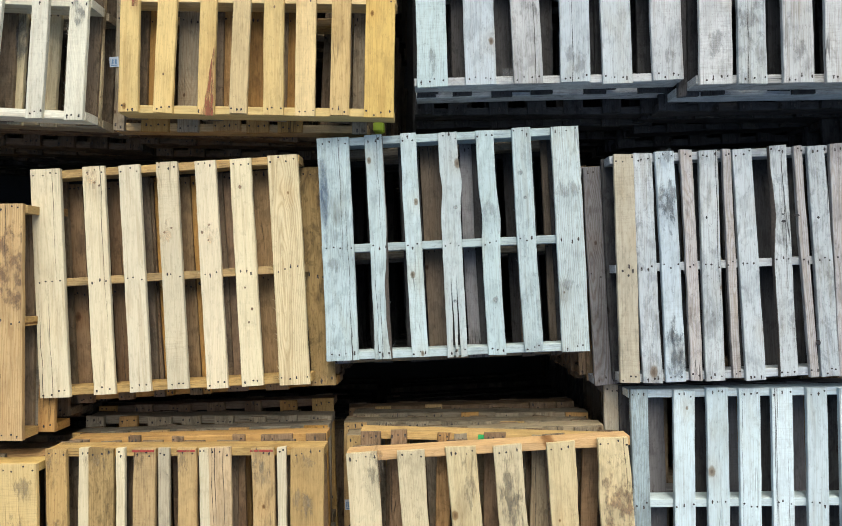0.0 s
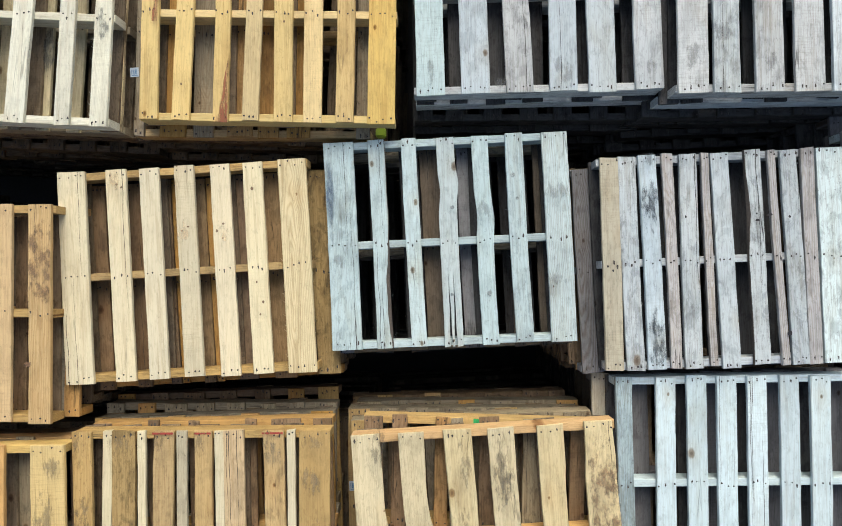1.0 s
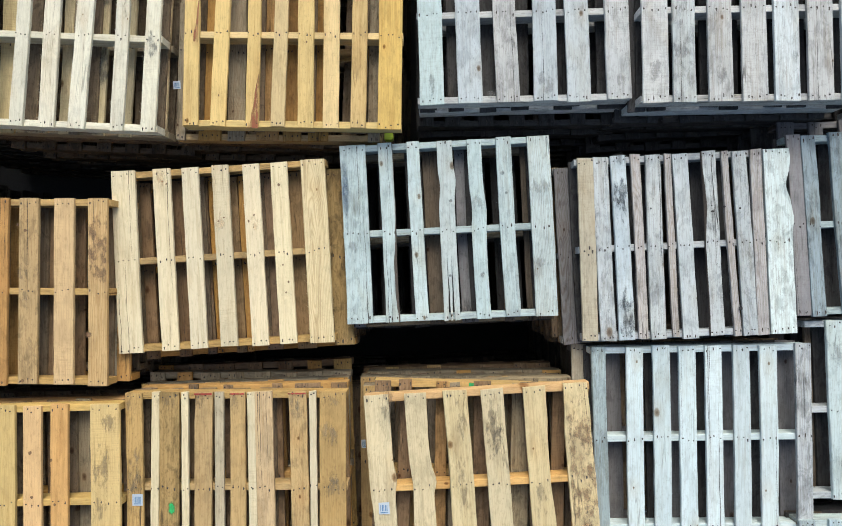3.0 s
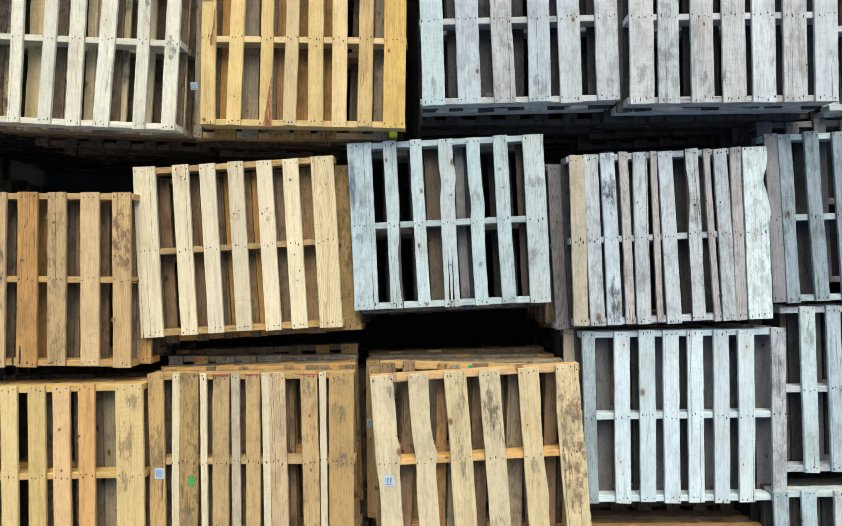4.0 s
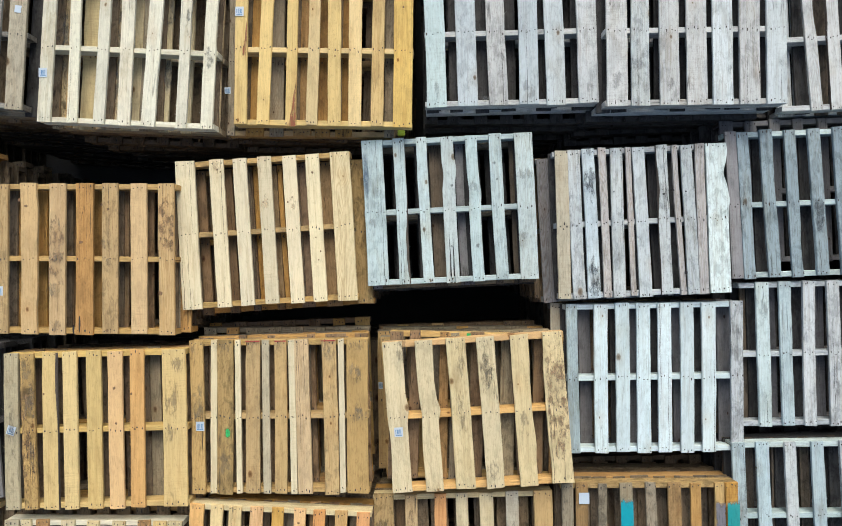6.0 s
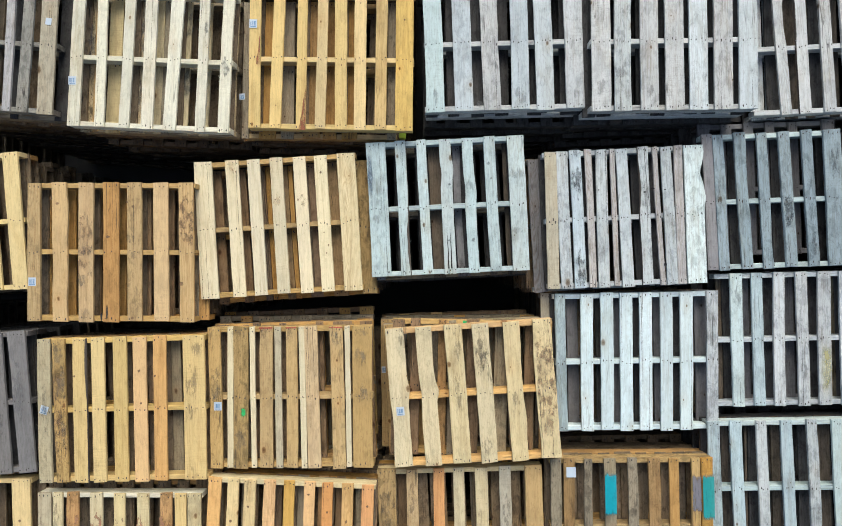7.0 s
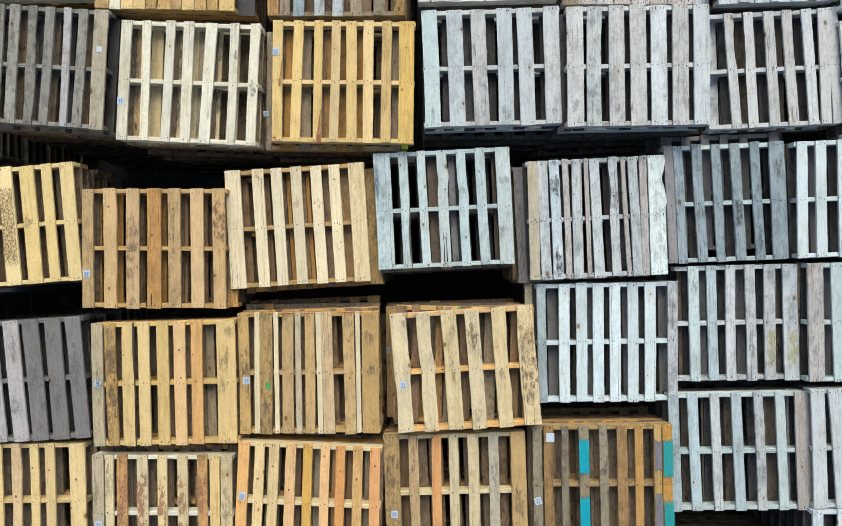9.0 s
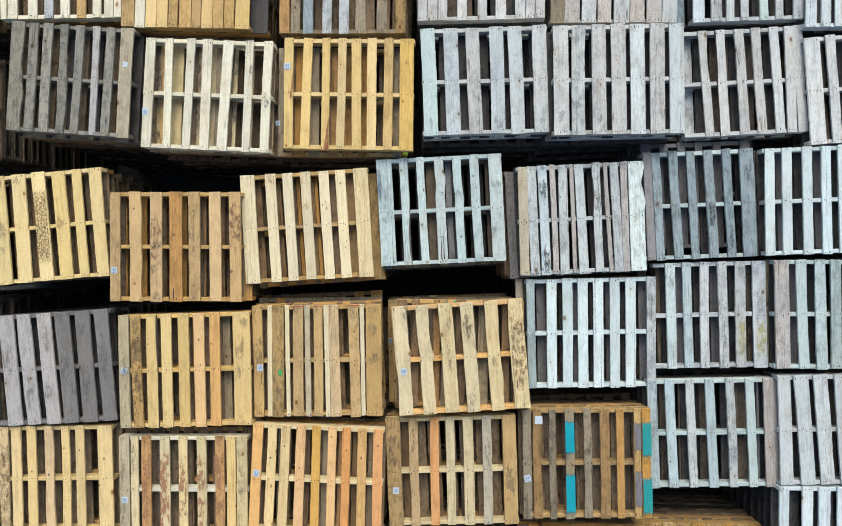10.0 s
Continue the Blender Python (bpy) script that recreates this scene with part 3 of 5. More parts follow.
def stack(seed, at, size, base, label, boards=(), under=(), shift=(0.0, 0.0, 0.0), dense=True, wavy=0.0, under_tone="", frame_tone="", under_frame="", lean=(0.0, 0.0), single=7, lower=()):
    """A stack of twenty pallets: the top one and the one below it board by board, those of lower as they jut out, then copies, then the deep rest."""
    rng = random.Random(seed)
    x, y, top, turn = at
    pitch = top / LAYERS
    # under cool tops the default dark tone already contains the shade of the gaps
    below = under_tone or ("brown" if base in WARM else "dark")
    first = pallet(at, size, pitch, base, boards or loose_layout(size[0], rng, base, dense, True), rng, label, "top pallets of the stacks", frame_tone, wavy)
    dx, dy, dr = shift
    c, s = math.cos(radians(turn)), math.sin(radians(turn))
    place = (x + c * dx - s * dy, y + s * dx + c * dy, top - pitch, turn + dr)
    if under:
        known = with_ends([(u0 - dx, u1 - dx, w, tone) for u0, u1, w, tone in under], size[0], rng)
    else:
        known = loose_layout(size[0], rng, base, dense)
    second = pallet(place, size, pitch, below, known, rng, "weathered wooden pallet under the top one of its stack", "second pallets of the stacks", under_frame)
    for k, (ex, ey, er, tone) in enumerate(lower, 2):
        LOWER.append(pallet((x + c * ex - s * ey, y + s * ex + c * ey, top - k * pitch, turn + er), size, pitch, tone, loose_layout(size[0], rng, tone, k % 2, True), rng,
               "weathered wooden pallet jutting out inside its stack", "pallets inside the stacks", tone, 0.004))
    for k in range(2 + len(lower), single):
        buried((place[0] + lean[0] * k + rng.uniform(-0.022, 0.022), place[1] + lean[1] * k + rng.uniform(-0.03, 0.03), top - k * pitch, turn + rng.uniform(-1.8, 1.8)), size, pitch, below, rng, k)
    deep_layers(place[0] + lean[0] * single, place[1] + lean[1] * single, turn, top - single * pitch, pitch, LAYERS - single, rng, lean)
    return first, second


def sticker(owner, u, v, turn=0.0, size=0.062, ink=True):
    """A paper label with printed bars, stuck on a deck board."""
    w, h = size * 0.92, size
    pitch = max(ch.location.z for ch in owner.children)

    def sheet(name, quads, z, material):
        verts = [(x, y, z) for x0, y0, x1, y1 in quads for x, y in ((x0, y0), (x1, y0), (x1, y1), (x0, y1))]
        return mesh_from(name, verts, [tuple(range(4 * k, 4 * k + 4)) for k in range(len(quads))], [0] * len(quads), (material,))

    paper = part("sticker", sheet("sticker", [(-w / 2, -h / 2, w / 2, h / 2)], 0, PAPER), owner, pose(u, v, pitch + 0.004, 0, 0, turn), None, "white paper label with printed blue bars" if ink else "blank white paper label")
    if ink:
        bars = [(-w * 0.36 + k * w * 0.15, -h * 0.24, -w * 0.36 + k * w * 0.15 + w * (0.06 + 0.05 * (k % 2)), h * 0.28) for k in range(5)]
        bars.append((-w * 0.36, -h * 0.38, w * 0.36, -h * 0.30))
        for bar in bars:
            part("printed_bar", sheet("printed_bar", [bar], 0.0006, INK), paper, pose(0, 0, 0))


def paint(owner, u0, u1, v0, v1, material, label, rim=0.4, name="paint_mark", wedge=False, drop=0.0):
    """A coat of sprayed paint on a board, thin at its rim."""
    n, c = 12, 8
    verts, faces, cover = [], [], []
    for i in range(n + 1):
        for k in range(c + 1):
            fu, fv = k / c, i / n
            inset = fv if wedge else 0.0
            verts.append((0.5 * (u1 - u0) - (u1 - u0) * (1 - fu) * (1 - inset), (fv - 0.5) * (v1 - v0), 0))
            if wedge:
                cover.append(min(0.5, 2.5 * fu - 0.2, 1.2 * (1 - fv)))
            elif rim > 1:
                cover.append(min(0.5, 0.45 * min(i, n - i) - 0.45))
            else:
                cover.append(min(0.5, 1.7 * (1 - math.hypot(2 * fu - 1, 2 * fv - 1)) - 0.35))
    for i in range(n):
        for k in range(c):
            a = i * (c + 1) + k
            faces.append((a, a + 1, a + c + 2, a + c + 1))
    me = mesh_from(name, verts, faces, [0] * len(faces), (material,))
    me.attributes.new("cover", "FLOAT", "POINT").data.foreach_set("value", cover)
    pitch = max(ch.location.z for ch in owner.children)
    part(name, me, owner, pose((u0 + u1) / 2, (v0 + v1) / 2, pitch + 0.0034 - drop), None, label)


def block(owner, u, v, size, material, label):
    """A moulded block wedged under the end of a stringer."""
    bm = bmesh.new()
    bmesh.ops.create_cube(bm, size=1, matrix=Matrix.Diagonal((*size, 1)))
    bmesh.ops.bevel(bm, geom=bm.edges[:], offset=0.006, segments=2, affect="EDGES")
    me = bpy.data.meshes.new("block")
    bm.to_mesh(me)
    bm.free()
    me.materials.append(material)
    part("block", me, owner, pose(u, v, size[2] / 2), None, label)


def marks(owner, material, label, spots, name="stain"):
    """Knots or stains on the deck: centre across and along it, width and length."""
    small = 0.7 if name == "knot" else 1.15
    for u, v, w, h in spots:
        w, h = w * small, h * small
        paint(owner, u - w / 2, u + w / 2, v - h / 2, v + h / 2, material, label, 0.3, name)


# ---- ground ----
bm = bmesh.new()
bmesh.ops.create_grid(bm, x_segments=12, y_segments=12, size=300)
me = bpy.data.meshes.new("ground")
bm.to_mesh(me)
bm.free()
me.materials.append(ASPHALT)
tagged(new("ground", me), "dark asphalt yard under the stacks", "ground", kind="structure")

# ---- the stacks ----
top, second = stack(1, (0.009, -0.01, 2.377, 2.9), (1.17, 1.001), "pale_blue", "pale blue-grey weathered pallet with cracked boards",
                    [(-0.512, -0.508, 0.143, "pale_blue!"), (-0.329, -0.324, 0.08, "pale_blue_!"), (-0.173, -0.161, 0.072, ""), (0.001, 0.002, 0.088, "chalk<", (1, 0.78, 0.012, 0.06), (-1, 0.74, -0.01, 0.08)), (0.168, 0.18, 0.081, "pale_blue", (1, 0.6, 0.012, 0.1), (-1, 0.62, -0.01, 0.1)), (0.329, 0.341, 0.084, ""), (0.522, 0.525, 0.121, "chalk*")],
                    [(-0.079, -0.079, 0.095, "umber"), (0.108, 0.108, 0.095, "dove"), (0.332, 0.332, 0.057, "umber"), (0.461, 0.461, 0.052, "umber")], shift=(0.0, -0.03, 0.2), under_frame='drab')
paint(top, -0.585, -0.535, 0, 0.5, BLUING, 'dark blue stain', 0.2, 'stain')
marks(top, GREY_KNOT, 'grey knot', [(0.317, 0.298, 0.041, 0.046), (0.332, 0.188, 0.025, 0.03), (0.182, -0.257, 0.041, 0.055), (0.024, 0.159, 0.033, 0.033), (0.002, -0.255, 0.027, 0.027)], 'knot')
marks(top, SMUT, 'grey smut', [(0.519, 0.217, 0.136, 0.095), (0.515, -0.201, 0.136, 0.055), (-0.527, -0.073, 0.068, 0.109), (0.166, 0.141, 0.082, 0.095)])
top, second = stack(2, (-1.245, -0.161, 2.408, 3.8), (1.203, 1.013), "cream", "clean cream pine pallet with seven boards",
                    [(-0.534, -0.539, 0.134, "cream!"), (-0.317, -0.317, 0.098, ""), (-0.154, -0.154, 0.094, ""), (0.015, 0.015, 0.094, ""), (0.188, 0.19, 0.094, ""), (0.346, 0.346, 0.095, ""), (0.535, 0.533, 0.135, "butter*^")],
                    [(-0.479, -0.479, 0.077, "brown"), (-0.288, -0.288, 0.071, "brown"), (-0.131, -0.131, 0.051, "brown"), (-0.082, -0.082, 0.035, "tan"), (0.039, 0.039, 0.056, "honey"), (0.091, 0.091, 0.033, "tan"), (0.234, 0.234, 0.091, "brown"), (0.417, 0.417, 0.106, "honey"), (0.634, 0.634, 0.113, "olive")], frame_tone='straw', shift=(0.09, -0.045, 0.3))
marks(top, KNOT, 'brown knot', [(-0.31, 0.437, 0.023, 0.017), (-0.288, 0.421, 0.017, 0.02), (-0.005, 0.194, 0.02, 0.017), (0.029, 0.211, 0.017, 0.014), (0.199, 0.214, 0.02, 0.02), (0.168, 0.183, 0.02, 0.026), (0.195, 0.146, 0.014, 0.014), (0.347, 0.371, 0.026, 0.029), (0.347, -0.071, 0.014, 0.017), (0.374, -0.166, 0.017, 0.023), (0.358, -0.223, 0.017, 0.02)], 'knot')
marks(top, RESIN, 'pale brown stain', [(-0.299, 0.451, 0.072, 0.086), (0.017, 0.189, 0.072, 0.101), (0.207, 0.17, 0.072, 0.101)])
marks(second, KNOT, 'red-brown knot', [(0.41, 0.29, 0.05, 0.05), (0.26, -0.33, 0.04, 0.07), (-0.12, 0.18, 0.02, 0.03), (-0.3, 0.1, 0.02, 0.03)], 'knot')
top, second = stack(3, (1.299, -0.09, 2.38, 2.98), (1.175, 1.01), "silver", "silver-grey pallet with uneven, closely set boards",
                    [(-0.508, -0.533, 0.087, "putty"), (-0.426, -0.432, 0.084, ""), (-0.332, -0.333, 0.085, "white"), (-0.237, -0.243, 0.051, "rose*"), (-0.139, -0.16, 0.083, "silver+"), (-0.06, -0.066, 0.036, "rose*"), (0.007, 0.014, 0.084, ""), (0.161, 0.157, 0.076, "silver-"), (0.248, 0.266, 0.036, "rose*"), (0.329, 0.337, 0.082, ""), (0.416, 0.403, 0.061, "rose*"), (0.525, 0.512, 0.138, "chalk", (1, 0.8, -0.024, 0.06), (1, 0.62, 0.012, 0.05), (1, 0.95, 0.008, 0.04))],
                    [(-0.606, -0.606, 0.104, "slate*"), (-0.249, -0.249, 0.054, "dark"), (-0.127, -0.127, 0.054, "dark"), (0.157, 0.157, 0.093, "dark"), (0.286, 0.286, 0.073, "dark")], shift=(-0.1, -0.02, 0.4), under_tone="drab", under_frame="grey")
paint(top, -0.375, -0.29, 0.12, 0.4, MOULD, 'dark mould stain', 0.3, 'stain')
paint(top, -0.365, -0.285, -0.5, -0.2, MOULD, 'dark mould stain', 0.3, 'stain')
paint(top, 0.268, 0.295, -0.375, -0.345, HOLE, 'dark knot hole', 0.3, 'stain')
paint(top, 0.2, 0.235, 0.19, 0.205, HOLE, 'dark knot hole', 0.3, 'stain')
marks(top, MOULD, 'dark mould stain', [(-0.336, -0.298, 0.085, 0.079), (-0.336, -0.442, 0.079, 0.119), (-0.332, 0.298, 0.079, 0.172), (-0.329, 0.483, 0.066, 0.079)])
marks(top, HOLE, 'dark knot hole', [(0.151, 0.173, 0.034, 0.019), (-0.179, 0.205, 0.014, 0.021), (0.295, 0.182, 0.019, 0.021), (-0.529, -0.03, 0.016, 0.019), (0.142, 0.203, 0.014, 0.014)], 'knot')
top, second = stack(4, (-2.452, -0.36, 2.5, -0.15), (1.236, 1.016), "tan", "tan pine pallet with one russet board",
                    [(-0.572, -0.568, 0.096, "straw*"), (-0.384, -0.372, 0.113, "biscuit%"), (-0.186, -0.18, 0.11, "biscuit"), (-0.002, 0.005, 0.118, "russet!"), (0.172, 0.183, 0.106, "straw"), (0.367, 0.382, 0.109, "biscuit"), (0.554, 0.569, 0.109, "biscuit*")],
                    [(-0.564, -0.564, 0.082, "tan"), (-0.38, -0.38, 0.09, "tan"), (-0.179, -0.179, 0.064, ""), (0.015, 0.015, 0.068, "tan"), (0.194, 0.194, 0.085, ""), (0.385, 0.385, 0.059, ""), (0.577, 0.577, 0.055, "drab")], shift=(0.06, 0.0, 0.3))
sticker(top, -0.58, -0.22)
paint(top, 0.51027, 0.61273, 0, 0.49, PEEL, 'brown stain', 2, 'stain')
paint(top, -0.2347, -0.1313, -0.25, 0.3, PEEL, 'brown stain', 2, 'stain')
marks(top, GRIME, 'grey mould stain', [(-0.184, 0.243, 0.058, 0.092), (-0.176, 0.016, 0.079, 0.079), (-0.19, -0.204, 0.092, 0.105), (-0.181, -0.451, 0.079, 0.092), (0.159, 0.098, 0.065, 0.079), (0.181, -0.028, 0.065, 0.065)])
marks(top, KNOT, 'brown knot', [(0.137, 0.362, 0.031, 0.031), (0.184, 0.331, 0.034, 0.026), (0.003, 0.11, 0.045, 0.039), (0.543, -0.225, 0.058, 0.052), (-0.415, 0.389, 0.024, 0.052), (0.192, -0.474, 0.034, 0.031), (-0.362, 0.349, 0.034, 0.031)], 'knot')
marks(top, HOLE, 'dark split', [(0.011, -0.436, 0.014, 0.118), (-0.028, -0.469, 0.014, 0.065)])
top, second = stack(5, (2.394, 0.04, 2.344, 2.26), (1.01, 0.997), "blue", "blue-grey weathered pallet with dark stains",
                    [(-0.463, -0.446, 0.076, "dove"), (-0.382, -0.363, 0.078, ""), (-0.226, -0.194, 0.086, ""), (-0.065, -0.04, 0.078, ""), (0.091, 0.123, 0.085, "blue"), (0.256, 0.283, 0.08, ""), (0.438, 0.448, 0.126, "blue")],
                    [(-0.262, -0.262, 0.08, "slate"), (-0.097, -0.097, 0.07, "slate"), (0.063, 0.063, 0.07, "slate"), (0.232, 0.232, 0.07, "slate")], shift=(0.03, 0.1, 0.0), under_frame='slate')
paint(top, 0.063, 0.148, -0.25, 0.1, MOULD, 'dark mould stain', 0.3, 'stain')
marks(top, MOULD, 'dark mould stain', [(0.11, -0.08, 0.06, 0.22), (0.44, 0.25, 0.08, 0.2), (0.27, -0.35, 0.06, 0.2)])
top, second = stack(6, (-3.817, -0.172, 2.411, 4.9), (1.29, 1.034), "lemon", "fresh yellow pine pallet with bark specks",
                    [(-0.59, -0.563, 0.111, ""), (-0.365, -0.365, 0.122, ""), (-0.164, -0.177, 0.134, ""), (0.028, 0.036, 0.129, ""), (0.227, 0.23, 0.128, ""), (0.405, 0.406, 0.089, ""), (0.585, 0.586, 0.12, "")])
paint(top, -0.02863, 0.09263, -0.49, 0.49, SPECK, 'bark specks', 2, 'stain')
marks(top, GRIME, 'brown-grey stain', [(-0.36, 0.0, 0.1, 0.2), (-0.36, 0.45, 0.1, 0.09), (-0.17, 0.45, 0.12, 0.08), (0.22, 0.02, 0.1, 0.12), (-0.36, -0.2, 0.06, 0.1)])
top, second = stack(7, (3.546, 0.082, 2.395, 2.31), (1.21, 0.976), "mint", "whitish weathered pallet with wide gaps",
                    [(-0.528, -0.551, 0.086, ""), (-0.377, -0.396, 0.086, ""), (-0.196, -0.21, 0.086, ""), (-0.03, -0.041, 0.083, ""), (0.122, 0.113, 0.095, ""), (0.28, 0.271, 0.08, ""), (0.464, 0.451, 0.118, "")],
                    [(-0.508, -0.508, 0.039, "rose"), (-0.381, -0.381, 0.068, "slate"), (-0.211, -0.211, 0.088, "slate"), (-0.033, -0.033, 0.083, "slate")])
top, second = stack(8, (0.197, -1.368, 2.491, 4.12), (1.191, 1.003), "oat", "straw-coloured pallet with crooked skewed boards",
                    [(-0.536, -0.53, 0.132, "oat", (1, 0.55, 0.014, 0.06), (-1, 0.3, -0.012, 0.15)), (-0.327, -0.314, 0.118, "oat", (1, 0.53, 0.02, 0.05), (-1, 0.5, -0.01, 0.12), (1, 0.75, -0.008, 0.1)), (-0.116, -0.109, 0.13, "oat"), (0.081, 0.089, 0.118, "oat^"), (0.306, 0.311, 0.119, "oat", (1, 0.3, 0.01, 0.1)), (0.526, 0.53, 0.14, "oat!%")],
                    [(-0.425, -0.425, 0.076, "brown"), (-0.222, -0.222, 0.066, "tan"), (-0.151, -0.151, 0.056, "taupe"), (0.001, 0.001, 0.096, "brown"), (0.213, 0.213, 0.098, "taupe"), (0.423, 0.423, 0.072, "brown"), (0.542, 0.542, 0.082, "tan")], under_frame='straw', frame_tone='peach', lean=(0.003, -0.012), wavy=0.012, shift=(0.0, 0.012, -5.0), lower=[(-0.05, 0.0, -1.1, 'taupe'), (-0.1, 0.01, -3.3, 'drab'), (-0.07, 0.02, -3.2, 'taupe'), (-0.1, 0.035, -1.9, 'brown')])
sticker(top, -0.53, -0.095)
sticker(LOWER[1], -0.570, 0.103, 2, 0.05)
paint(second, -0.074, -0.009, 0.466, 0.5, GREEN, 'green spray mark', 2.0, drop=DECK)
paint(top, 0.03, 0.13, 0.12, 0.5, GRIME, 'dark mould stain', 0.3, 'stain')
paint(top, 0.4622, 0.5938, -0.3, 0.45, PEEL, 'dark stain', 2, 'stain')
marks(top, GRIME, 'grey mould streak', [(-0.087, 0.384, 0.05, 0.252), (-0.114, 0, 0.059, 0.297), (0.081, 0.255, 0.104, 0.237), (0.075, -0.38, 0.089, 0.148), (0.301, -0.084, 0.074, 0.208), (-0.476, 0.453, 0.074, 0.178)])
marks(top, PEEL, 'brown bark stain', [(0.527, 0.419, 0.119, 0.089), (0.544, 0.241, 0.133, 0.133), (0.54, 0.079, 0.133, 0.119), (0.527, -0.215, 0.119, 0.356)])
marks(top, PEEL, 'dark bark scar', [(0.522, -0.244, 0.033, 0.222), (0.556, -0.131, 0.021, 0.033), (0.492, -0.257, 0.015, 0.133)])
top, second = stack(9, (-1.12, -1.41, 2.485, 1.08), (1.214, 1.027), "tan", "tan pallet with alternating wide and narrow boards",
                    [(-0.564, -0.556, 0.091, "straw"), (-0.44, -0.455, 0.044, "cream"), (-0.366, -0.381, 0.107, "olive"), (-0.282, -0.28, 0.037, "cream"), (-0.177, -0.189, 0.096, "straw"), (-0.094, -0.093, 0.049, "fawn"), (0.007, -0.001, 0.082, "straw"), (0.079, 0.089, 0.042, "cream"), (0.147, 0.165, 0.095, "biscuit!"), (0.332, 0.344, 0.095, "straw"), (0.414, 0.416, 0.038, "cream"), (0.524, 0.517, 0.142, "straw")],
                    [(-0.534, -0.534, 0.087, ""), (-0.279, -0.279, 0.054, ""), (-0.082, -0.082, 0.05, ""), (0.196, 0.196, 0.054, ""), (0.366, 0.366, 0.143, "")], lean=(0.003, -0.015), shift=(-0.02, 0.015, 1.0), lower=[(-0.03, 0.013, 1.4, 'drab'), (-0.05, 0.045, -0.2, 'taupe'), (-0.045, 0.084, 1.6, 'brown')])
sticker(top, -0.54, -0.06)
paint(top, -0.38, -0.325, -0.15, -0.06, GREEN, 'green spray mark', 0.25)
paint(top, -0.225, -0.128, 0.5, 0.513, RED, 'red paint on the board ends', 2.0)
paint(top, -0.032, 0.05, 0.5, 0.513, RED, 'red paint on the board ends', 2.0)
paint(top, 0.285, 0.382, 0.5, 0.513, RED, 'red paint on the board ends', 2.0)
paint(top, -0.58, -0.5, -0.02, 0.17, GRIME, 'dark mould stain', 0.3, 'stain')
paint(top, 0.49, 0.56, 0, 0.13, GRIME, 'dark mould stain', 0.3, 'stain')
paint(top, 0.48, 0.56, 0.22, 0.36, GRIME, 'dark mould stain', 0.3, 'stain')
marks(top, GRIME, 'dark streaks below the nails', [(-0.56, 0.465, 0.06, 0.09), (-0.37, 0.46, 0.09, 0.1), (-0.18, 0.46, 0.07, 0.09), (0.005, 0.46, 0.06, 0.1), (0.335, 0.465, 0.07, 0.08), (0.52, 0.47, 0.1, 0.07)])
marks(top, GRIME, 'grey mould stain', [(-0.543, 0.049, 0.082, 0.16), (-0.532, 0.184, 0.071, 0.107), (-0.357, -0.301, 0.089, 0.213), (0.539, 0.033, 0.142, 0.107), (0.516, 0.318, 0.089, 0.107), (0.356, 0.426, 0.089, 0.107)])
top, second = stack(10, (1.411, -1.154, 2.334, 1.49), (1.182, 1.02), "mint", "bluish white pallet with eight straight boards",
                    [(-0.55, -0.551, 0.079, "sky"), (-0.351, -0.367, 0.093, ""), (-0.206, -0.221, 0.093, ""), (-0.063, -0.078, 0.093, ""), (0.079, 0.065, 0.091, "mint!"), (0.23, 0.214, 0.089, ""), (0.376, 0.36, 0.095, ""), (0.565, 0.547, 0.083, "grey")],
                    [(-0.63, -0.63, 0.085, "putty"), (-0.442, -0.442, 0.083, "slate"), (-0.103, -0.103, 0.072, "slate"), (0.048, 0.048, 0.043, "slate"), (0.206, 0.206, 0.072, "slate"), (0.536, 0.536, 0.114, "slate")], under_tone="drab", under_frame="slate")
top, second = stack(11, (-2.355, -1.503, 2.524, 2.02), (1.24, 1.048), "yellow", "yellow pine pallet with two orange boards",
                    [(-0.561, -0.574, 0.098, "fawn"), (-0.451, -0.447, 0.093, "olive"), (-0.295, -0.31, 0.104, "corn+"), (-0.161, -0.173, 0.097, "corn"), (0.002, -0.01, 0.101, "corn"), (0.149, 0.138, 0.099, "peach"), (0.297, 0.278, 0.095, "apricot^"), (0.545, 0.533, 0.158, "corn")],
                    [(-0.453, -0.453, 0.064, "brown"), (-0.289, -0.289, 0.043, "taupe"), (0.021, 0.021, 0.051, "honey"), (0.169, 0.169, 0.059, "brown"), (0.35, 0.35, 0.084, "taupe"), (0.615, 0.615, 0.09, "")])
sticker(top, -0.57, 0.01, -18)
paint(second, 0.615, 0.655, -0.05, 0.05, RED, 'red spray mark', 0.25)
paint(top, -0.49271, -0.40529, -0.49, 0.49, PEEL, 'peeling bark', 2, 'stain')
paint(top, -0.6, -0.53, -0.2, 0.2, GRIME, 'dark mould stain', 0.3, 'stain')
marks(top, GRIME, 'grey mould stain', [(0.543, 0.184, 0.106, 0.264), (0.51, -0.029, 0.088, 0.158), (0.568, 0.415, 0.106, 0.106), (-0.441, 0.423, 0.077, 0.211), (-0.42, 0.189, 0.077, 0.246), (-0.42, -0.151, 0.077, 0.211)])
marks(top, KNOT, 'brown knot', [(0.157, 0.282, 0.032, 0.035), (0.274, 0.244, 0.025, 0.032), (0.169, 0.05, 0.025, 0.025), (0.294, 0.012, 0.025, 0.025), (-0.308, 0.258, 0.021, 0.025)], 'knot')
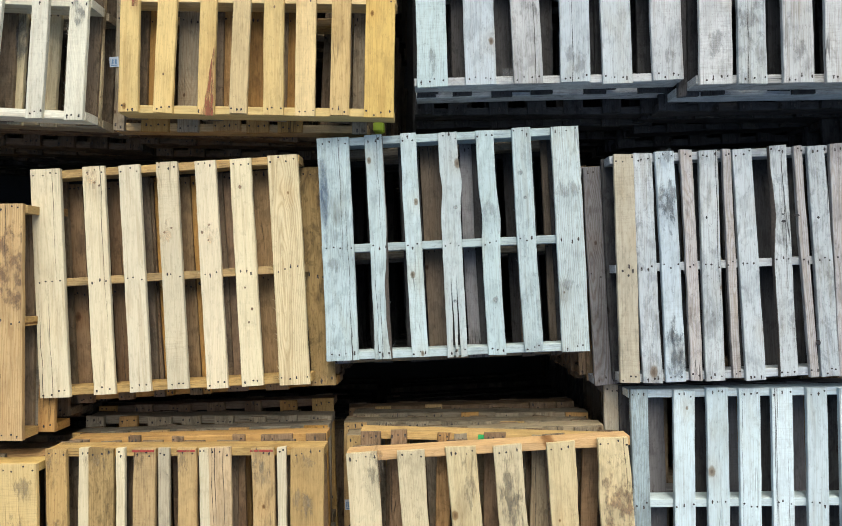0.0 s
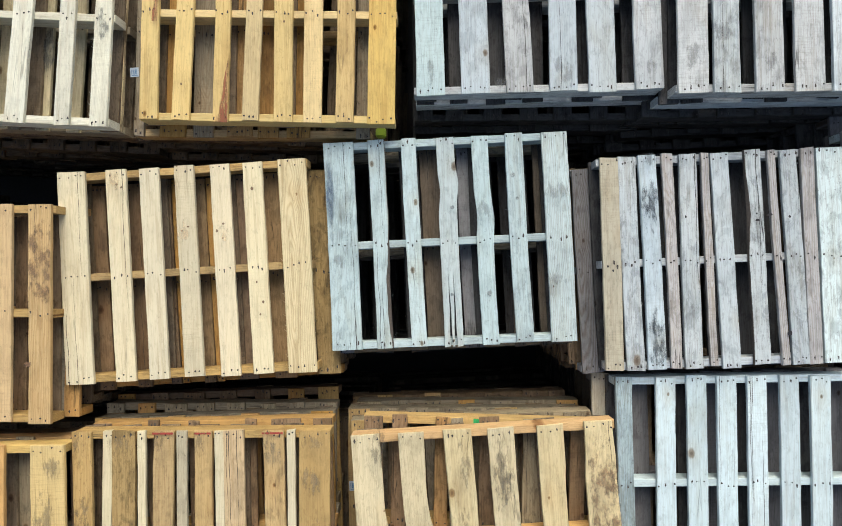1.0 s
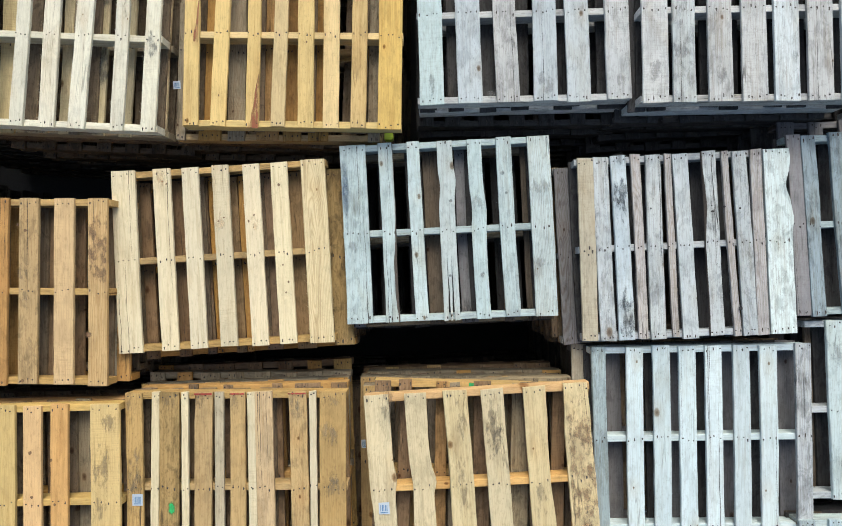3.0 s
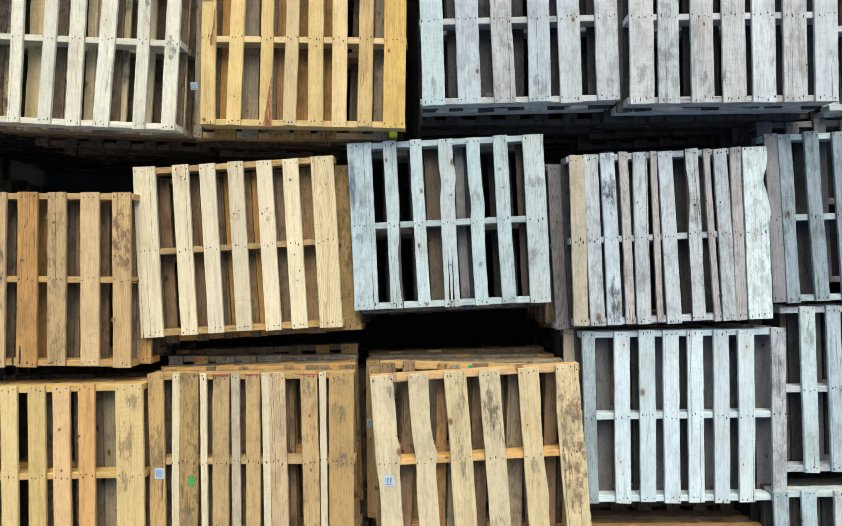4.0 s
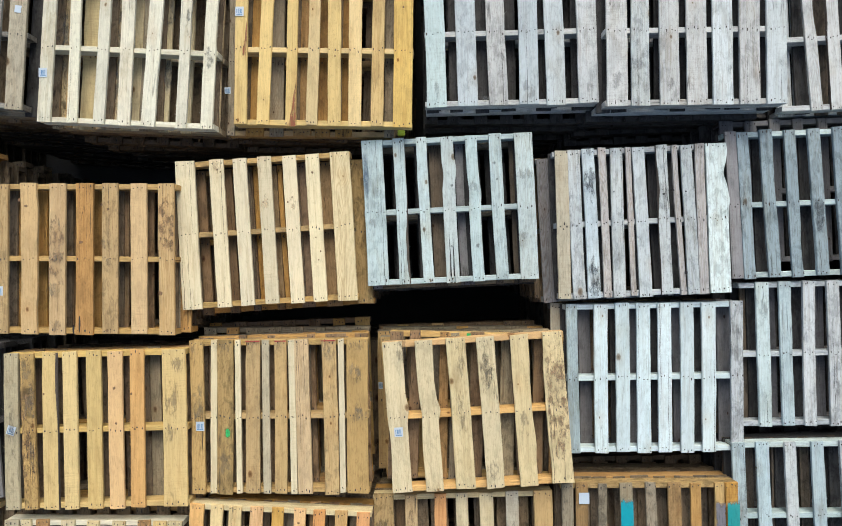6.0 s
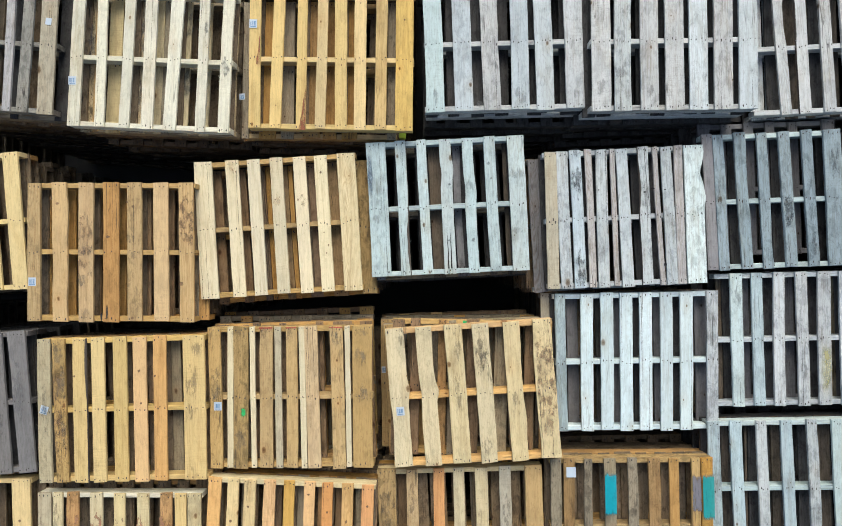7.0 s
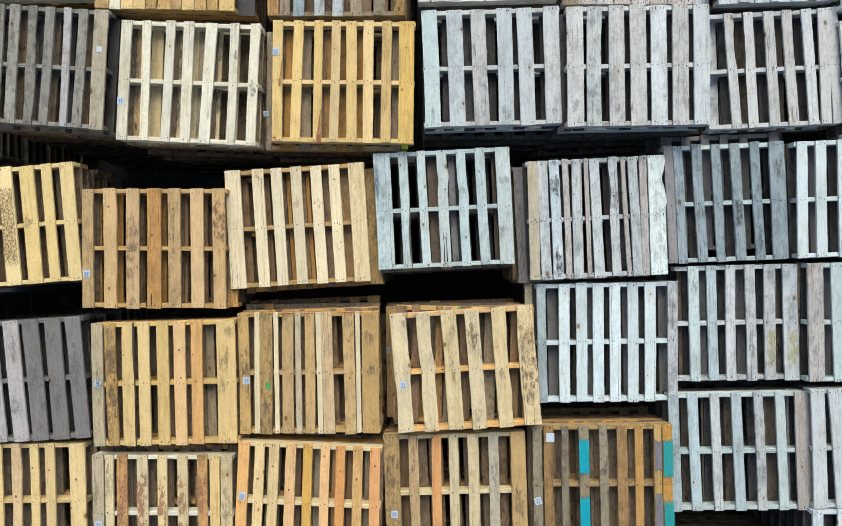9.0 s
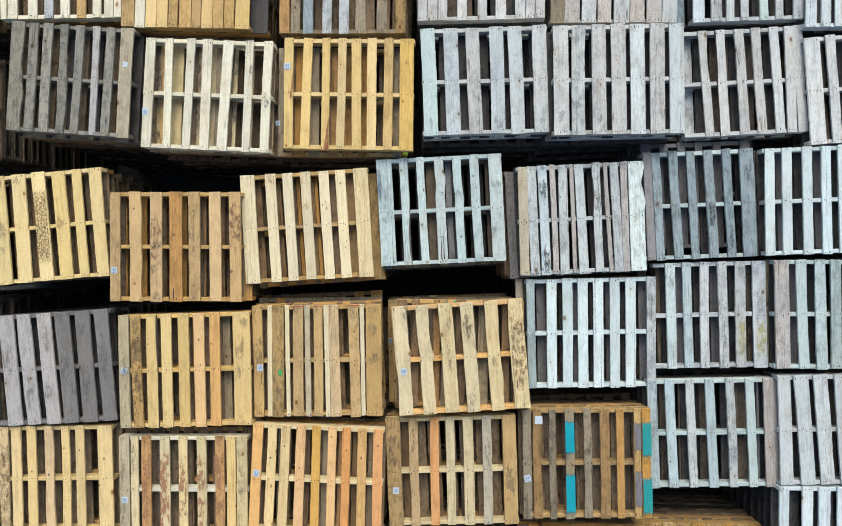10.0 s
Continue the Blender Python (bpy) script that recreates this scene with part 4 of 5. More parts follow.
top, second = stack(12, (2.515, -0.981, 2.32, 1.77), (1.018, 0.983), "grey", "grey pallet with yellow lichen stains",
                    [(-0.361, -0.362, 0.089, "pale_blue"), (-0.209, -0.207, 0.081, "sky"), (-0.047, -0.06, 0.081, ""), (0.112, 0.116, 0.083, ""), (0.28, 0.27, 0.093, ""), (0.448, 0.448, 0.122, "")],
                    [(-0.41, -0.41, 0.085, "umber"), (-0.247, -0.247, 0.07, "slate"), (-0.077, -0.077, 0.05, "slate"), (0.083, 0.083, 0.07, "slate"), (0.253, 0.253, 0.07, "slate"), (0.412, 0.412, 0.05, "drab")], under_frame='slate')
paint(top, 0.22, 0.325, -0.48, 0.02, LICHEN, 'yellow lichen stain', 0.3, 'stain')
paint(top, 0.38, 0.52, -0.48, 0.02, LICHEN, 'yellow lichen stain', 0.3, 'stain')
marks(top, SMUT, 'grey smut', [(-0.36, 0.3, 0.08, 0.2), (0.45, 0.1, 0.1, 0.3), (0.11, -0.2, 0.08, 0.2)])
top, second = stack(13, (-3.74, -1.516, 2.451, 3.8), (1.29, 1.05), "slate", "slate-grey pallet with broad smooth boards",
                    [(-0.586, -0.549, 0.118, "pearl"), (-0.341, -0.313, 0.142, "pearl"), (-0.176, -0.132, 0.131, "pearl%"), (0.025, 0.061, 0.133, "pearl"), (0.199, 0.233, 0.141, "pewter"), (0.4, 0.418, 0.14, "pewter"), (0.578, 0.607, 0.135, "pewter")], frame_tone='slate', under_frame='dark')
marks(top, SMUT, 'grey smut', [(-0.33, 0.1, 0.08, 0.4), (-0.15, -0.25, 0.08, 0.35), (0.04, 0.3, 0.07, 0.3), (0.04, -0.2, 0.09, 0.2), (0.21, 0.05, 0.1, 0.4), (0.41, -0.15, 0.1, 0.35), (0.41, 0.33, 0.09, 0.2), (0.59, 0.1, 0.1, 0.5)])
top, second = stack(14, (3.639, -0.962, 2.406, 0.34), (1.21, 0.991), "pale_blue", "pale blue-grey pallet with a splintered end board",
                    [(-0.532, -0.512, 0.129, "rose*!"), (-0.358, -0.324, 0.09, ""), (-0.189, -0.167, 0.097, ""), (-0.052, -0.041, 0.09, ""), (0.111, 0.122, 0.085, ""), (0.309, 0.32, 0.141, ""), (0.495, 0.495, 0.09, "")],
                    [(-0.576, -0.576, 0.073, "drab"), (-0.378, -0.378, 0.107, "slate"), (-0.201, -0.201, 0.044, "slate")])
top, second = stack(15, (0.413, 1.171, 2.45, 1.11), (1.152, 0.977), "ash", "whitish grey pallet with broad boards",
                    [(-0.523, -0.502, 0.131, "pale_blue"), (-0.311, -0.293, 0.133, "pale_grey"), (-0.112, -0.086, 0.125, ""), (0.106, 0.115, 0.127, "pale_grey"), (0.273, 0.296, 0.127, "pale_grey"), (0.497, 0.511, 0.131, "")],
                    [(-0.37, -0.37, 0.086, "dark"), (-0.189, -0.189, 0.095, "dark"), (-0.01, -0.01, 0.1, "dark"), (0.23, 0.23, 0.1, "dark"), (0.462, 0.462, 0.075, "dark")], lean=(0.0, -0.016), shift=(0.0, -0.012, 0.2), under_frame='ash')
marks(top, SMUT, 'grey smut', [(-0.504, -0.395, 0.052, 0.116), (0.121, -0.377, 0.103, 0.193), (0.509, -0.393, 0.052, 0.077), (-0.074, -0.178, 0.077, 0.077), (-0.182, -0.448, 0.064, 0.052)])
top, second = stack(16, (-0.839, 1.049, 2.478, -1.02), (1.2, 1.02), "corn", "amber yellow pallet with red-stained board",
                    [(-0.563, -0.554, 0.085, "corn"), (-0.383, -0.403, 0.085, ""), (-0.216, -0.214, 0.072, ""), (-0.067, -0.074, 0.077, "corn"), (0.063, 0.082, 0.089, ""), (0.206, 0.219, 0.087, ""), (0.362, 0.367, 0.084, "yellow"), (0.527, 0.538, 0.128, "yellow")],
                    [(-0.664, -0.664, 0.051, "drab"), (-0.498, -0.498, 0.128, "tan"), (-0.345, -0.345, 0.097, "taupe"), (-0.166, -0.166, 0.127, "tan"), (-0.027, -0.027, 0.102, "tan"), (0.121, 0.121, 0.111, "tan"), (0.437, 0.437, 0.066, "taupe")], lean=(0.0, -0.008), shift=(-0.09, -0.045, 0.3), under_frame='straw')
sticker(top, -0.575, 0.25)
sticker(second, -0.6, -0.2, 5, 0.046)
block(second, 0.605, -0.462, (0.05, 0.045, 0.055), LIME, 'lime green plastic block')
paint(top, -0.235, -0.178, -0.52, -0.2, RUSTY, 'red-brown stain', 0.4, 'stain', True)
paint(top, -0.55, -0.52, -0.05, 0.2, RUSTY, 'red-brown stain', 0.4, 'stain', True)
marks(top, KNOT, 'brown knot', [(-0.56, 0.42, 0.016, 0.02), (0.21, 0.4, 0.014, 0.02), (0.08, -0.05, 0.014, 0.02), (0.53, 0.28, 0.02, 0.026), (-0.39, -0.35, 0.014, 0.02)], 'knot')
top, second = stack(17, (1.594, 1.147, 2.536, 0.53), (1.16, 0.98), "ash", "whitish grey pallet with seven broad even boards",
                    [(-0.512, -0.503, 0.134, ""), (-0.347, -0.35, 0.122, "silver"), (-0.171, -0.164, 0.126, ""), (-0.001, 0.012, 0.13, ""), (0.167, 0.177, 0.128, "silver"), (0.344, 0.347, 0.13, ""), (0.512, 0.517, 0.127, "pale_grey")],
                    [(-0.067, -0.067, 0.097, "dark"), (0.296, 0.296, 0.097, "dark"), (-0.456, -0.456, 0.098, "dark")], lean=(-0.018, -0.016), shift=(-0.03, -0.01, 0.3), under_frame='ash')
marks(top, SMUT, 'grey smut', [(-0.499, -0.331, 0.087, 0.124), (-0.382, -0.221, 0.087, 0.124), (-0.153, -0.36, 0.075, 0.099)])
top, second = stack(18, (-2.133, 1.042, 2.52, -2.69), (1.238, 1.015), "ivory", "ivory white pine pallet with frayed boards",
                    [(-0.563, -0.567, 0.091, ""), (-0.391, -0.374, 0.071, ""), (-0.184, -0.195, 0.078, ""), (-0.028, -0.023, 0.088, "ivory^"), (0.167, 0.142, 0.093, "ivory^"), (0.362, 0.368, 0.073, "ivory^"), (0.54, 0.541, 0.082, "ivory^")],
                    [(-0.552, -0.552, 0.093, "mottled"), (-0.485, -0.485, 0.041, "straw"), (-0.351, -0.351, 0.103, "butter"), (-0.165, -0.165, 0.103, "mottled"), (-0.014, -0.014, 0.056, "oat"), (0.045, 0.045, 0.062, "taupe"), (0.186, 0.186, 0.067, "oat"), (0.34, 0.34, 0.066, "oat"), (0.536, 0.536, 0.092, "mottled")], shift=(0.02, -0.008, 0.4), under_frame='taupe')
sticker(top, -0.585, -0.18, 3)
paint(top, 0.5, 0.57, -0.15, 0.05, MOULD, 'dark mould stain', 0.3, 'stain')
paint(top, 0.36, 0.41, 0.1, 0.3, MOULD, 'dark mould stain', 0.3, 'stain')
marks(second, MOULD, 'black mould', [(-0.17, 0.2, 0.09, 0.3), (-0.17, -0.2, 0.09, 0.25), (0.19, 0.3, 0.07, 0.2), (0.19, -0.1, 0.07, 0.3), (-0.55, 0.1, 0.08, 0.4)])
top, second = stack(19, (2.796, 1.17, 2.345, 2.41), (1.099, 0.975), "ash", "grey pallet missing an end board, boards skewed",
                    [(-0.366, -0.323, 0.078, "ash+"), (-0.208, -0.187, 0.085, "ash-"), (-0.038, -0.008, 0.085, ""), (0.114, 0.151, 0.082, ""), (0.275, 0.313, 0.082, ""), (0.412, 0.414, 0.084, ""), (0.489, 0.515, 0.089, "")],
                    [(-0.47, -0.47, 0.1, "grey"), (-0.363, -0.363, 0.085, "grey"), (-0.216, -0.216, 0.089, "umber"), (-0.073, -0.073, 0.059, "umber"), (0.103, 0.103, 0.064, "umber"), (0.258, 0.258, 0.049, "umber")], under_frame='grey', shift=(-0.04, -0.01, 0.0))
# its second deck: mid_cool boards, blackened to stand for shade in the gaps
top, second = stack(20, (-3.483, 1.218, 2.447, -4.03), (1.19, 1.023), "warm_grey", "warm grey weathered pallet with a knotty board",
                    [(-0.538, -0.529, 0.128, "warm_grey*", (1, 0.32, 0.02, 0.08), (1, 0.65, -0.014, 0.1)), (-0.386, -0.379, 0.089, ""), (-0.248, -0.236, 0.089, ""), (-0.092, -0.077, 0.081, "warm_grey%"), (0.064, 0.059, 0.08, ""), (0.217, 0.235, 0.067, "rose"), (0.359, 0.357, 0.083, ""), (0.516, 0.533, 0.121, "putty")],
                    [(-0.554, -0.554, 0.037, "mid_cool"), (-0.263, -0.263, 0.053, "mid_cool"), (-0.077, -0.077, 0.042, "mid_cool"), (0.204, 0.204, 0.053, "mid_cool")], shift=(0.02, -0.03, 0.4), under_tone='drab', under_frame='drab')
sticker(top, 0.52, 0.17, -4, 0.05, False)
marks(top, GREY_KNOT, 'grey knot', [(-0.53, -0.25, 0.05, 0.1), (-0.09, 0.33, 0.04, 0.05), (-0.24, -0.1, 0.03, 0.05)], 'knot')
top, second = stack(21, (3.933, 1.108, 2.394, 4.3), (1.21, 0.974), "ash", "light grey pallet with a wide end board",
                    [(-0.536, -0.534, 0.14, ""), (-0.37, -0.365, 0.085, ""), (-0.192, -0.187, 0.08, ""), (-0.015, -0.014, 0.085, ""), (0.169, 0.165, 0.094, ""), (0.357, 0.348, 0.094, ""), (0.509, 0.509, 0.09, "")])
top, second = stack(22, (0.122, -2.442, 2.399, 2.4), (1.207, 1.01), "oat", "straw pallet with one orange board",
                    [(-0.534, -0.537, 0.133, "olive"), (-0.348, -0.358, 0.085, "biscuit"), (-0.148, -0.172, 0.08, "salmon"), (-0.003, -0.02, 0.082, ""), (0.162, 0.148, 0.095, "oat!"), (0.336, 0.322, 0.085, "putty"), (0.542, 0.533, 0.129, "straw")])
sticker(top, -0.53, -0.17, -3)
marks(top, GRIME, 'grey mould stain', [(-0.54, 0.2, 0.1, 0.4), (-0.35, 0.3, 0.07, 0.25), (0.34, 0.2, 0.06, 0.3), (0.54, -0.1, 0.1, 0.3)])
top, second = stack(23, (-1.117, -2.516, 2.514, -1.76), (1.217, 1.01), "amber", "orange and yellow pine pallet, slightly turned",
                    [(-0.566, -0.582, 0.093, "apricot"), (-0.431, -0.447, 0.083, "corn"), (-0.308, -0.321, 0.085, "corn"), (-0.166, -0.171, 0.087, "apricot*"), (-0.024, -0.019, 0.077, "amber"), (0.125, 0.13, 0.077, "apricot"), (0.254, 0.259, 0.077, "salmon"), (0.4, 0.411, 0.082, "peach*"), (0.546, 0.562, 0.086, "salmon")],
                    [(-0.5, -0.5, 0.08, "brown"), (-0.37, -0.37, 0.08, "taupe"), (-0.13, -0.13, 0.05, "brown"), (0.05, 0.05, 0.08, "taupe"), (0.2, 0.2, 0.07, "russet"), (0.33, 0.33, 0.07, "brown"), (0.48, 0.48, 0.08, "taupe")], frame_tone="butter")
sticker(top, -0.57, 0.05, -8)
marks(top, KNOT, 'brown knot', [(-0.44, 0.2, 0.03, 0.035), (-0.17, 0.12, 0.025, 0.03), (0.12, 0.42, 0.03, 0.03), (0.26, 0.3, 0.026, 0.03), (0.4, 0.24, 0.03, 0.04), (0.55, 0.36, 0.03, 0.03), (-0.31, 0.32, 0.025, 0.03)], 'knot')
top, second = stack(24, (1.346, -2.352, 2.409, 1.25), (1.186, 1.01), "tan", "tan pallet with teal and grey painted boards",
                    [(-0.531, -0.531, 0.079, "drab"), (-0.432, -0.432, 0.079, "honey"), (-0.294, -0.294, 0.059, "drab"), (-0.139, -0.139, 0.083, "taupe"), (0.027, 0.027, 0.073, "drab"), (0.181, 0.181, 0.088, "honey"), (0.323, 0.323, 0.068, "tan"), (0.481, 0.481, 0.063, "straw"), (0.559, 0.559, 0.083, "tan")], frame_tone="olive")
sticker(top, -0.53, -0.13, 15)
sticker(top, -0.42, 0.41, 0, 0.075, False)
paint(top, 0.45, 0.512, 0.07, 0.43, SLATE, 'grey paint', 2.0)
paint(top, 0.45, 0.512, -0.46, 0.0, SLATE, 'grey paint', 2.0)
paint(top, -0.18, -0.098, 0.06, 0.44, TEAL, 'teal spray paint', 2.0)
paint(top, -0.18, -0.098, -0.5, -0.04, TEAL, 'teal spray paint', 2.0)
paint(top, 0.518, 0.598, 0.03, 0.43, AQUA, 'aqua green spray paint', 2.0)
paint(top, 0.518, 0.598, -0.5, -0.08, AQUA, 'aqua green spray paint', 2.0)
top, second = stack(25, (-2.387, -2.637, 2.477, 0.73), (1.228, 1.01), "mottled", "mottled pallet with bark still on boards",
                    [(-0.562, -0.562, 0.098, "fawn"), (-0.462, -0.462, 0.072, "oat"), (-0.349, -0.349, 0.092, "russet"), (-0.175, -0.175, 0.092, "butter"), (-0.001, -0.001, 0.082, "butter"), (0.175, 0.175, 0.086, "butter"), (0.347, 0.347, 0.086, "russet"), (0.454, 0.454, 0.086, "corn"), (0.558, 0.558, 0.101, "oat")], shift=(0.0, 0.05, 0.0), frame_tone="ivory")
sticker(top, -0.56, -0.09)
paint(top, -0.39224, -0.30576, -0.49, 0.49, BARKY, 'peeling bark', 2, 'stain')
paint(top, -0.21824, -0.13176, -0.49, 0.49, BARKY, 'peeling bark', 2, 'stain')
paint(top, -0.03954, 0.03754, -0.49, 0.49, BARKY, 'peeling bark', 2, 'stain')
paint(top, 0.13458, 0.21542, -0.49, 0.49, BARKY, 'peeling bark', 2, 'stain')
paint(top, 0.30658, 0.38742, -0.49, 0.49, BARKY, 'peeling bark', 2, 'stain')
marks(top, GRIME, 'black mould spots', [(-0.56, 0.2, 0.06, 0.3), (-0.46, 0.3, 0.05, 0.3), (-0.56, -0.2, 0.06, 0.3), (0.56, 0.1, 0.08, 0.4)])
top, second = stack(26, (2.544, -2.071, 2.352, 1.65), (1.22, 1), "pale_blue", "pale blue pallet over a gap",
                    [(-0.564, -0.551, 0.086, "sky"), (-0.402, -0.379, 0.086, "sky"), (-0.219, -0.199, 0.078, "silver"), (-0.036, -0.013, 0.085, "sky"), (0.146, 0.167, 0.078, "silver"), (0.325, 0.346, 0.077, "pale_blue"), (0.515, 0.525, 0.135, "rose*")],
                    [(-0.434, -0.434, 0.05, "umber"), (-0.249, -0.249, 0.06, "umber"), (-0.059, -0.059, 0.06, "umber"), (0.135, 0.135, 0.05, "umber"), (0.291, 0.291, 0.114, "umber"), (0.486, 0.486, 0.079, "rose")])
top, second = stack(27, (-3.662, -2.576, 2.42, 1.5), (1.21, 1.01), "corn", "yellow pine pallet with a mottled end board",
                    [(-0.488, -0.488, 0.09, "mottled"), (-0.369, -0.369, 0.095, "corn"), (-0.219, -0.219, 0.089, "corn"), (-0.048, -0.048, 0.084, "biscuit%"), (0.111, 0.111, 0.079, "corn"), (0.255, 0.255, 0.084, "corn"), (0.498, 0.498, 0.141, "")])
paint(top, -0.5303, -0.4457, -0.49, 0.49, PEEL, 'peeling bark', 2, 'stain')
marks(top, KNOT, 'brown knot', [(-0.05, 0.05, 0.04, 0.04), (-0.21, 0.08, 0.026, 0.03), (0.11, 0.3, 0.026, 0.03), (0.26, 0.28, 0.026, 0.03), (0.5, 0.2, 0.03, 0.035), (0.45, -0.05, 0.026, 0.03)], 'knot')
top, second = stack(28, (3.707, -2.005, 2.41, 1.63), (1.21, 0.996), "pale_grey", "pale grey pallet with broad skewed boards",
                    [(-0.563, -0.554, 0.112, ""), (-0.413, -0.363, 0.128, ""), (-0.242, -0.189, 0.126, ""), (-0.05, -0.009, 0.133, ""), (0.142, 0.18, 0.13, ""), (0.326, 0.361, 0.118, ""), (0.513, 0.513, 0.09, "")])
top, second = stack(29, (0.38, 2.254, 2.401, 0.65), (1.172, 1.01), "ash", "whitish pallet with paired end boards",
                    [(-0.549, -0.549, 0.09, ""), (-0.454, -0.454, 0.09, ""), (-0.362, -0.362, 0.085, ""), (-0.181, -0.181, 0.089, ""), (0.005, 0.005, 0.084, ""), (0.175, 0.175, 0.099, ""), (0.353, 0.353, 0.089, ""), (0.446, 0.446, 0.088, ""), (0.537, 0.537, 0.083, "")])
top, second = stack(30, (-0.908, 2.144, 2.402, -0.45), (1.174, 1.01), "drab", "drab pallet with one blue-grey board",
                    [(-0.547, -0.547, 0.096, "tan"), (-0.445, -0.445, 0.086, ""), (-0.326, -0.326, 0.091, "blue"), (-0.147, -0.147, 0.086, "grey"), (0.012, 0.012, 0.091, "grey"), (0.171, 0.171, 0.096, ""), (0.369, 0.369, 0.1, ""), (0.539, 0.539, 0.09, "olive")])
top, second = stack(31, (1.591, 2.209, 2.396, -0.49), (1.16, 1.01), "rose", "grey-brown pallet with bold grain, boards close",
                    [(-0.511, -0.511, 0.123, "drab"), (-0.374, -0.374, 0.142, "rose*"), (-0.222, -0.222, 0.132, "grey"), (-0.081, -0.081, 0.122, "rose*"), (0.075, 0.075, 0.141, "grey"), (0.216, 0.216, 0.131, "rose*"), (0.369, 0.369, 0.136, ""), (0.507, 0.507, 0.13, "grey")])
top, second = stack(32, (-2.371, 2.204, 2.426, -1.81), (1.221, 1.01), "straw", "tan pallet with closely laid boards",
                    [(-0.56, -0.56, 0.124, ""), (-0.446, -0.446, 0.093, "ivory"), (-0.338, -0.338, 0.103, "corn"), (-0.23, -0.23, 0.103, "corn"), (-0.125, -0.125, 0.087, ""), (-0.009, -0.009, 0.113, ""), (0.096, 0.096, 0.087, ""), (0.198, 0.198, 0.107, "corn"), (0.305, 0.305, 0.097, ""), (0.41, 0.41, 0.092, ""), (0.532, 0.532, 0.132, "corn")],
                    [(0.656, 0.656, 0.166, "dark")])
top, second = stack(33, (2.775, 2.227, 2.366, 1.23), (1.09, 1.01), "grey", "light grey pallet with gaps between boards",
                    [(-0.412, -0.412, 0.106, "white"), (-0.253, -0.253, 0.097, ""), (-0.129, -0.129, 0.072, "white"), (0.001, 0.001, 0.072, ""), (0.176, 0.176, 0.077, "pale_blue"), (0.313, 0.313, 0.072, ""), (0.483, 0.483, 0.096, "")],
                    [(-0.531, -0.531, 0.074, "blue")])
top, second = stack(34, (-3.606, 2.312, 2.42, 0), (1.21, 1.01), "ivory", "ivory pallet with narrow boards",
                    [(-0.547, -0.547, 0.063, ""), (-0.456, -0.456, 0.089, ""), (-0.264, -0.264, 0.084, ""), (-0.107, -0.107, 0.084, "grey"), (0.052, 0.052, 0.089, ""), (0.211, 0.211, 0.083, "straw"), (0.359, 0.359, 0.078, ""), (0.478, 0.478, 0.088, ""), (0.561, 0.561, 0.067, "")])
top, second = stack(35, (3.913, 2.14, 2.42, -0), (1.21, 1.01), "white", "white weathered pallet with even boards",
                    [(-0.57, -0.57, 0.099, ""), (-0.436, -0.436, 0.085, ""), (-0.304, -0.304, 0.104, ""), (-0.144, -0.144, 0.103, ""), (0.015, 0.015, 0.094, ""), (0.191, 0.191, 0.117, ""), (0.359, 0.359, 0.09, ""), (0.514, 0.514, 0.09, "")])
top, second = stack(36, (3.688, -3.035, 2.42, 0), (1.21, 1.01), "white", "white weathered pallet, partly covered",
                    [(-0.552, -0.552, 0.086, ""), (-0.343, -0.343, 0.095, ""), (-0.196, -0.196, 0.104, ""), (-0.035, -0.035, 0.095, ""), (0.131, 0.131, 0.094, ""), (0.3, 0.3, 0.104, ""), (0.462, 0.462, 0.09, "")])
stack(101, (-4.98, 2.35, 2.4, -0.6), (1.2, 1.0), "ivory", "weathered wooden pallet topping a neighbouring stack", dense=False, single=3)
stack(102, (-5.02, 1.05, 2.4, 0), (1.2, 1.0), "warm_grey", "weathered wooden pallet topping a neighbouring stack", dense=True, single=3)
stack(103, (-5.02, -0.25, 2.4, 0.6), (1.2, 1.0), "yellow", "weathered wooden pallet topping a neighbouring stack", dense=False, single=3)
stack(104, (-4.95, -1.38, 2.4, 1.2), (1.2, 1.0), "slate", "weathered wooden pallet topping a neighbouring stack", dense=True, single=3)
stack(105, (-4.95, -2.6, 2.4, -1.2), (1.2, 1.0), "yellow", "weathered wooden pallet topping a neighbouring stack", dense=False, single=3)
stack(106, (-4.9, -3.7, 2.4, -0.6), (1.2, 1.0), "tan", "weathered wooden pallet topping a neighbouring stack", dense=True, single=3)
stack(107, (-3.68, -3.7, 2.4, 0), (1.2, 1.0), "tan", "weathered wooden pallet topping a neighbouring stack", dense=False, single=3)
stack(108, (-2.4, -3.75, 2.4, 0.6), (1.2, 1.0), "straw", "weathered wooden pallet topping a neighbouring stack", dense=True, single=3)
stack(109, (-1.12, -3.7, 2.4, 1.2), (1.2, 1.0), "amber", "weathered wooden pallet topping a neighbouring stack", dense=False, single=3)
stack(110, (0.12, -3.6, 2.4, -1.2), (1.2, 1.0), "straw", "weathered wooden pallet topping a neighbouring stack", dense=True, single=3)
stack(111, (1.36, -3.5, 2.4, -0.6), (1.2, 1.0), "tan", "weathered wooden pallet topping a neighbouring stack", dense=False, single=3)
stack(112, (2.48, -3.5, 2.15, 0), (1.2, 1.0), "tan", "weathered wooden pallet topping a neighbouring stack", dense=True, single=3)
stack(113, (3.69, -4.15, 2.4, 0.6), (1.2, 1.0), "white", "weathered wooden pallet topping a neighbouring stack", dense=False, single=3)
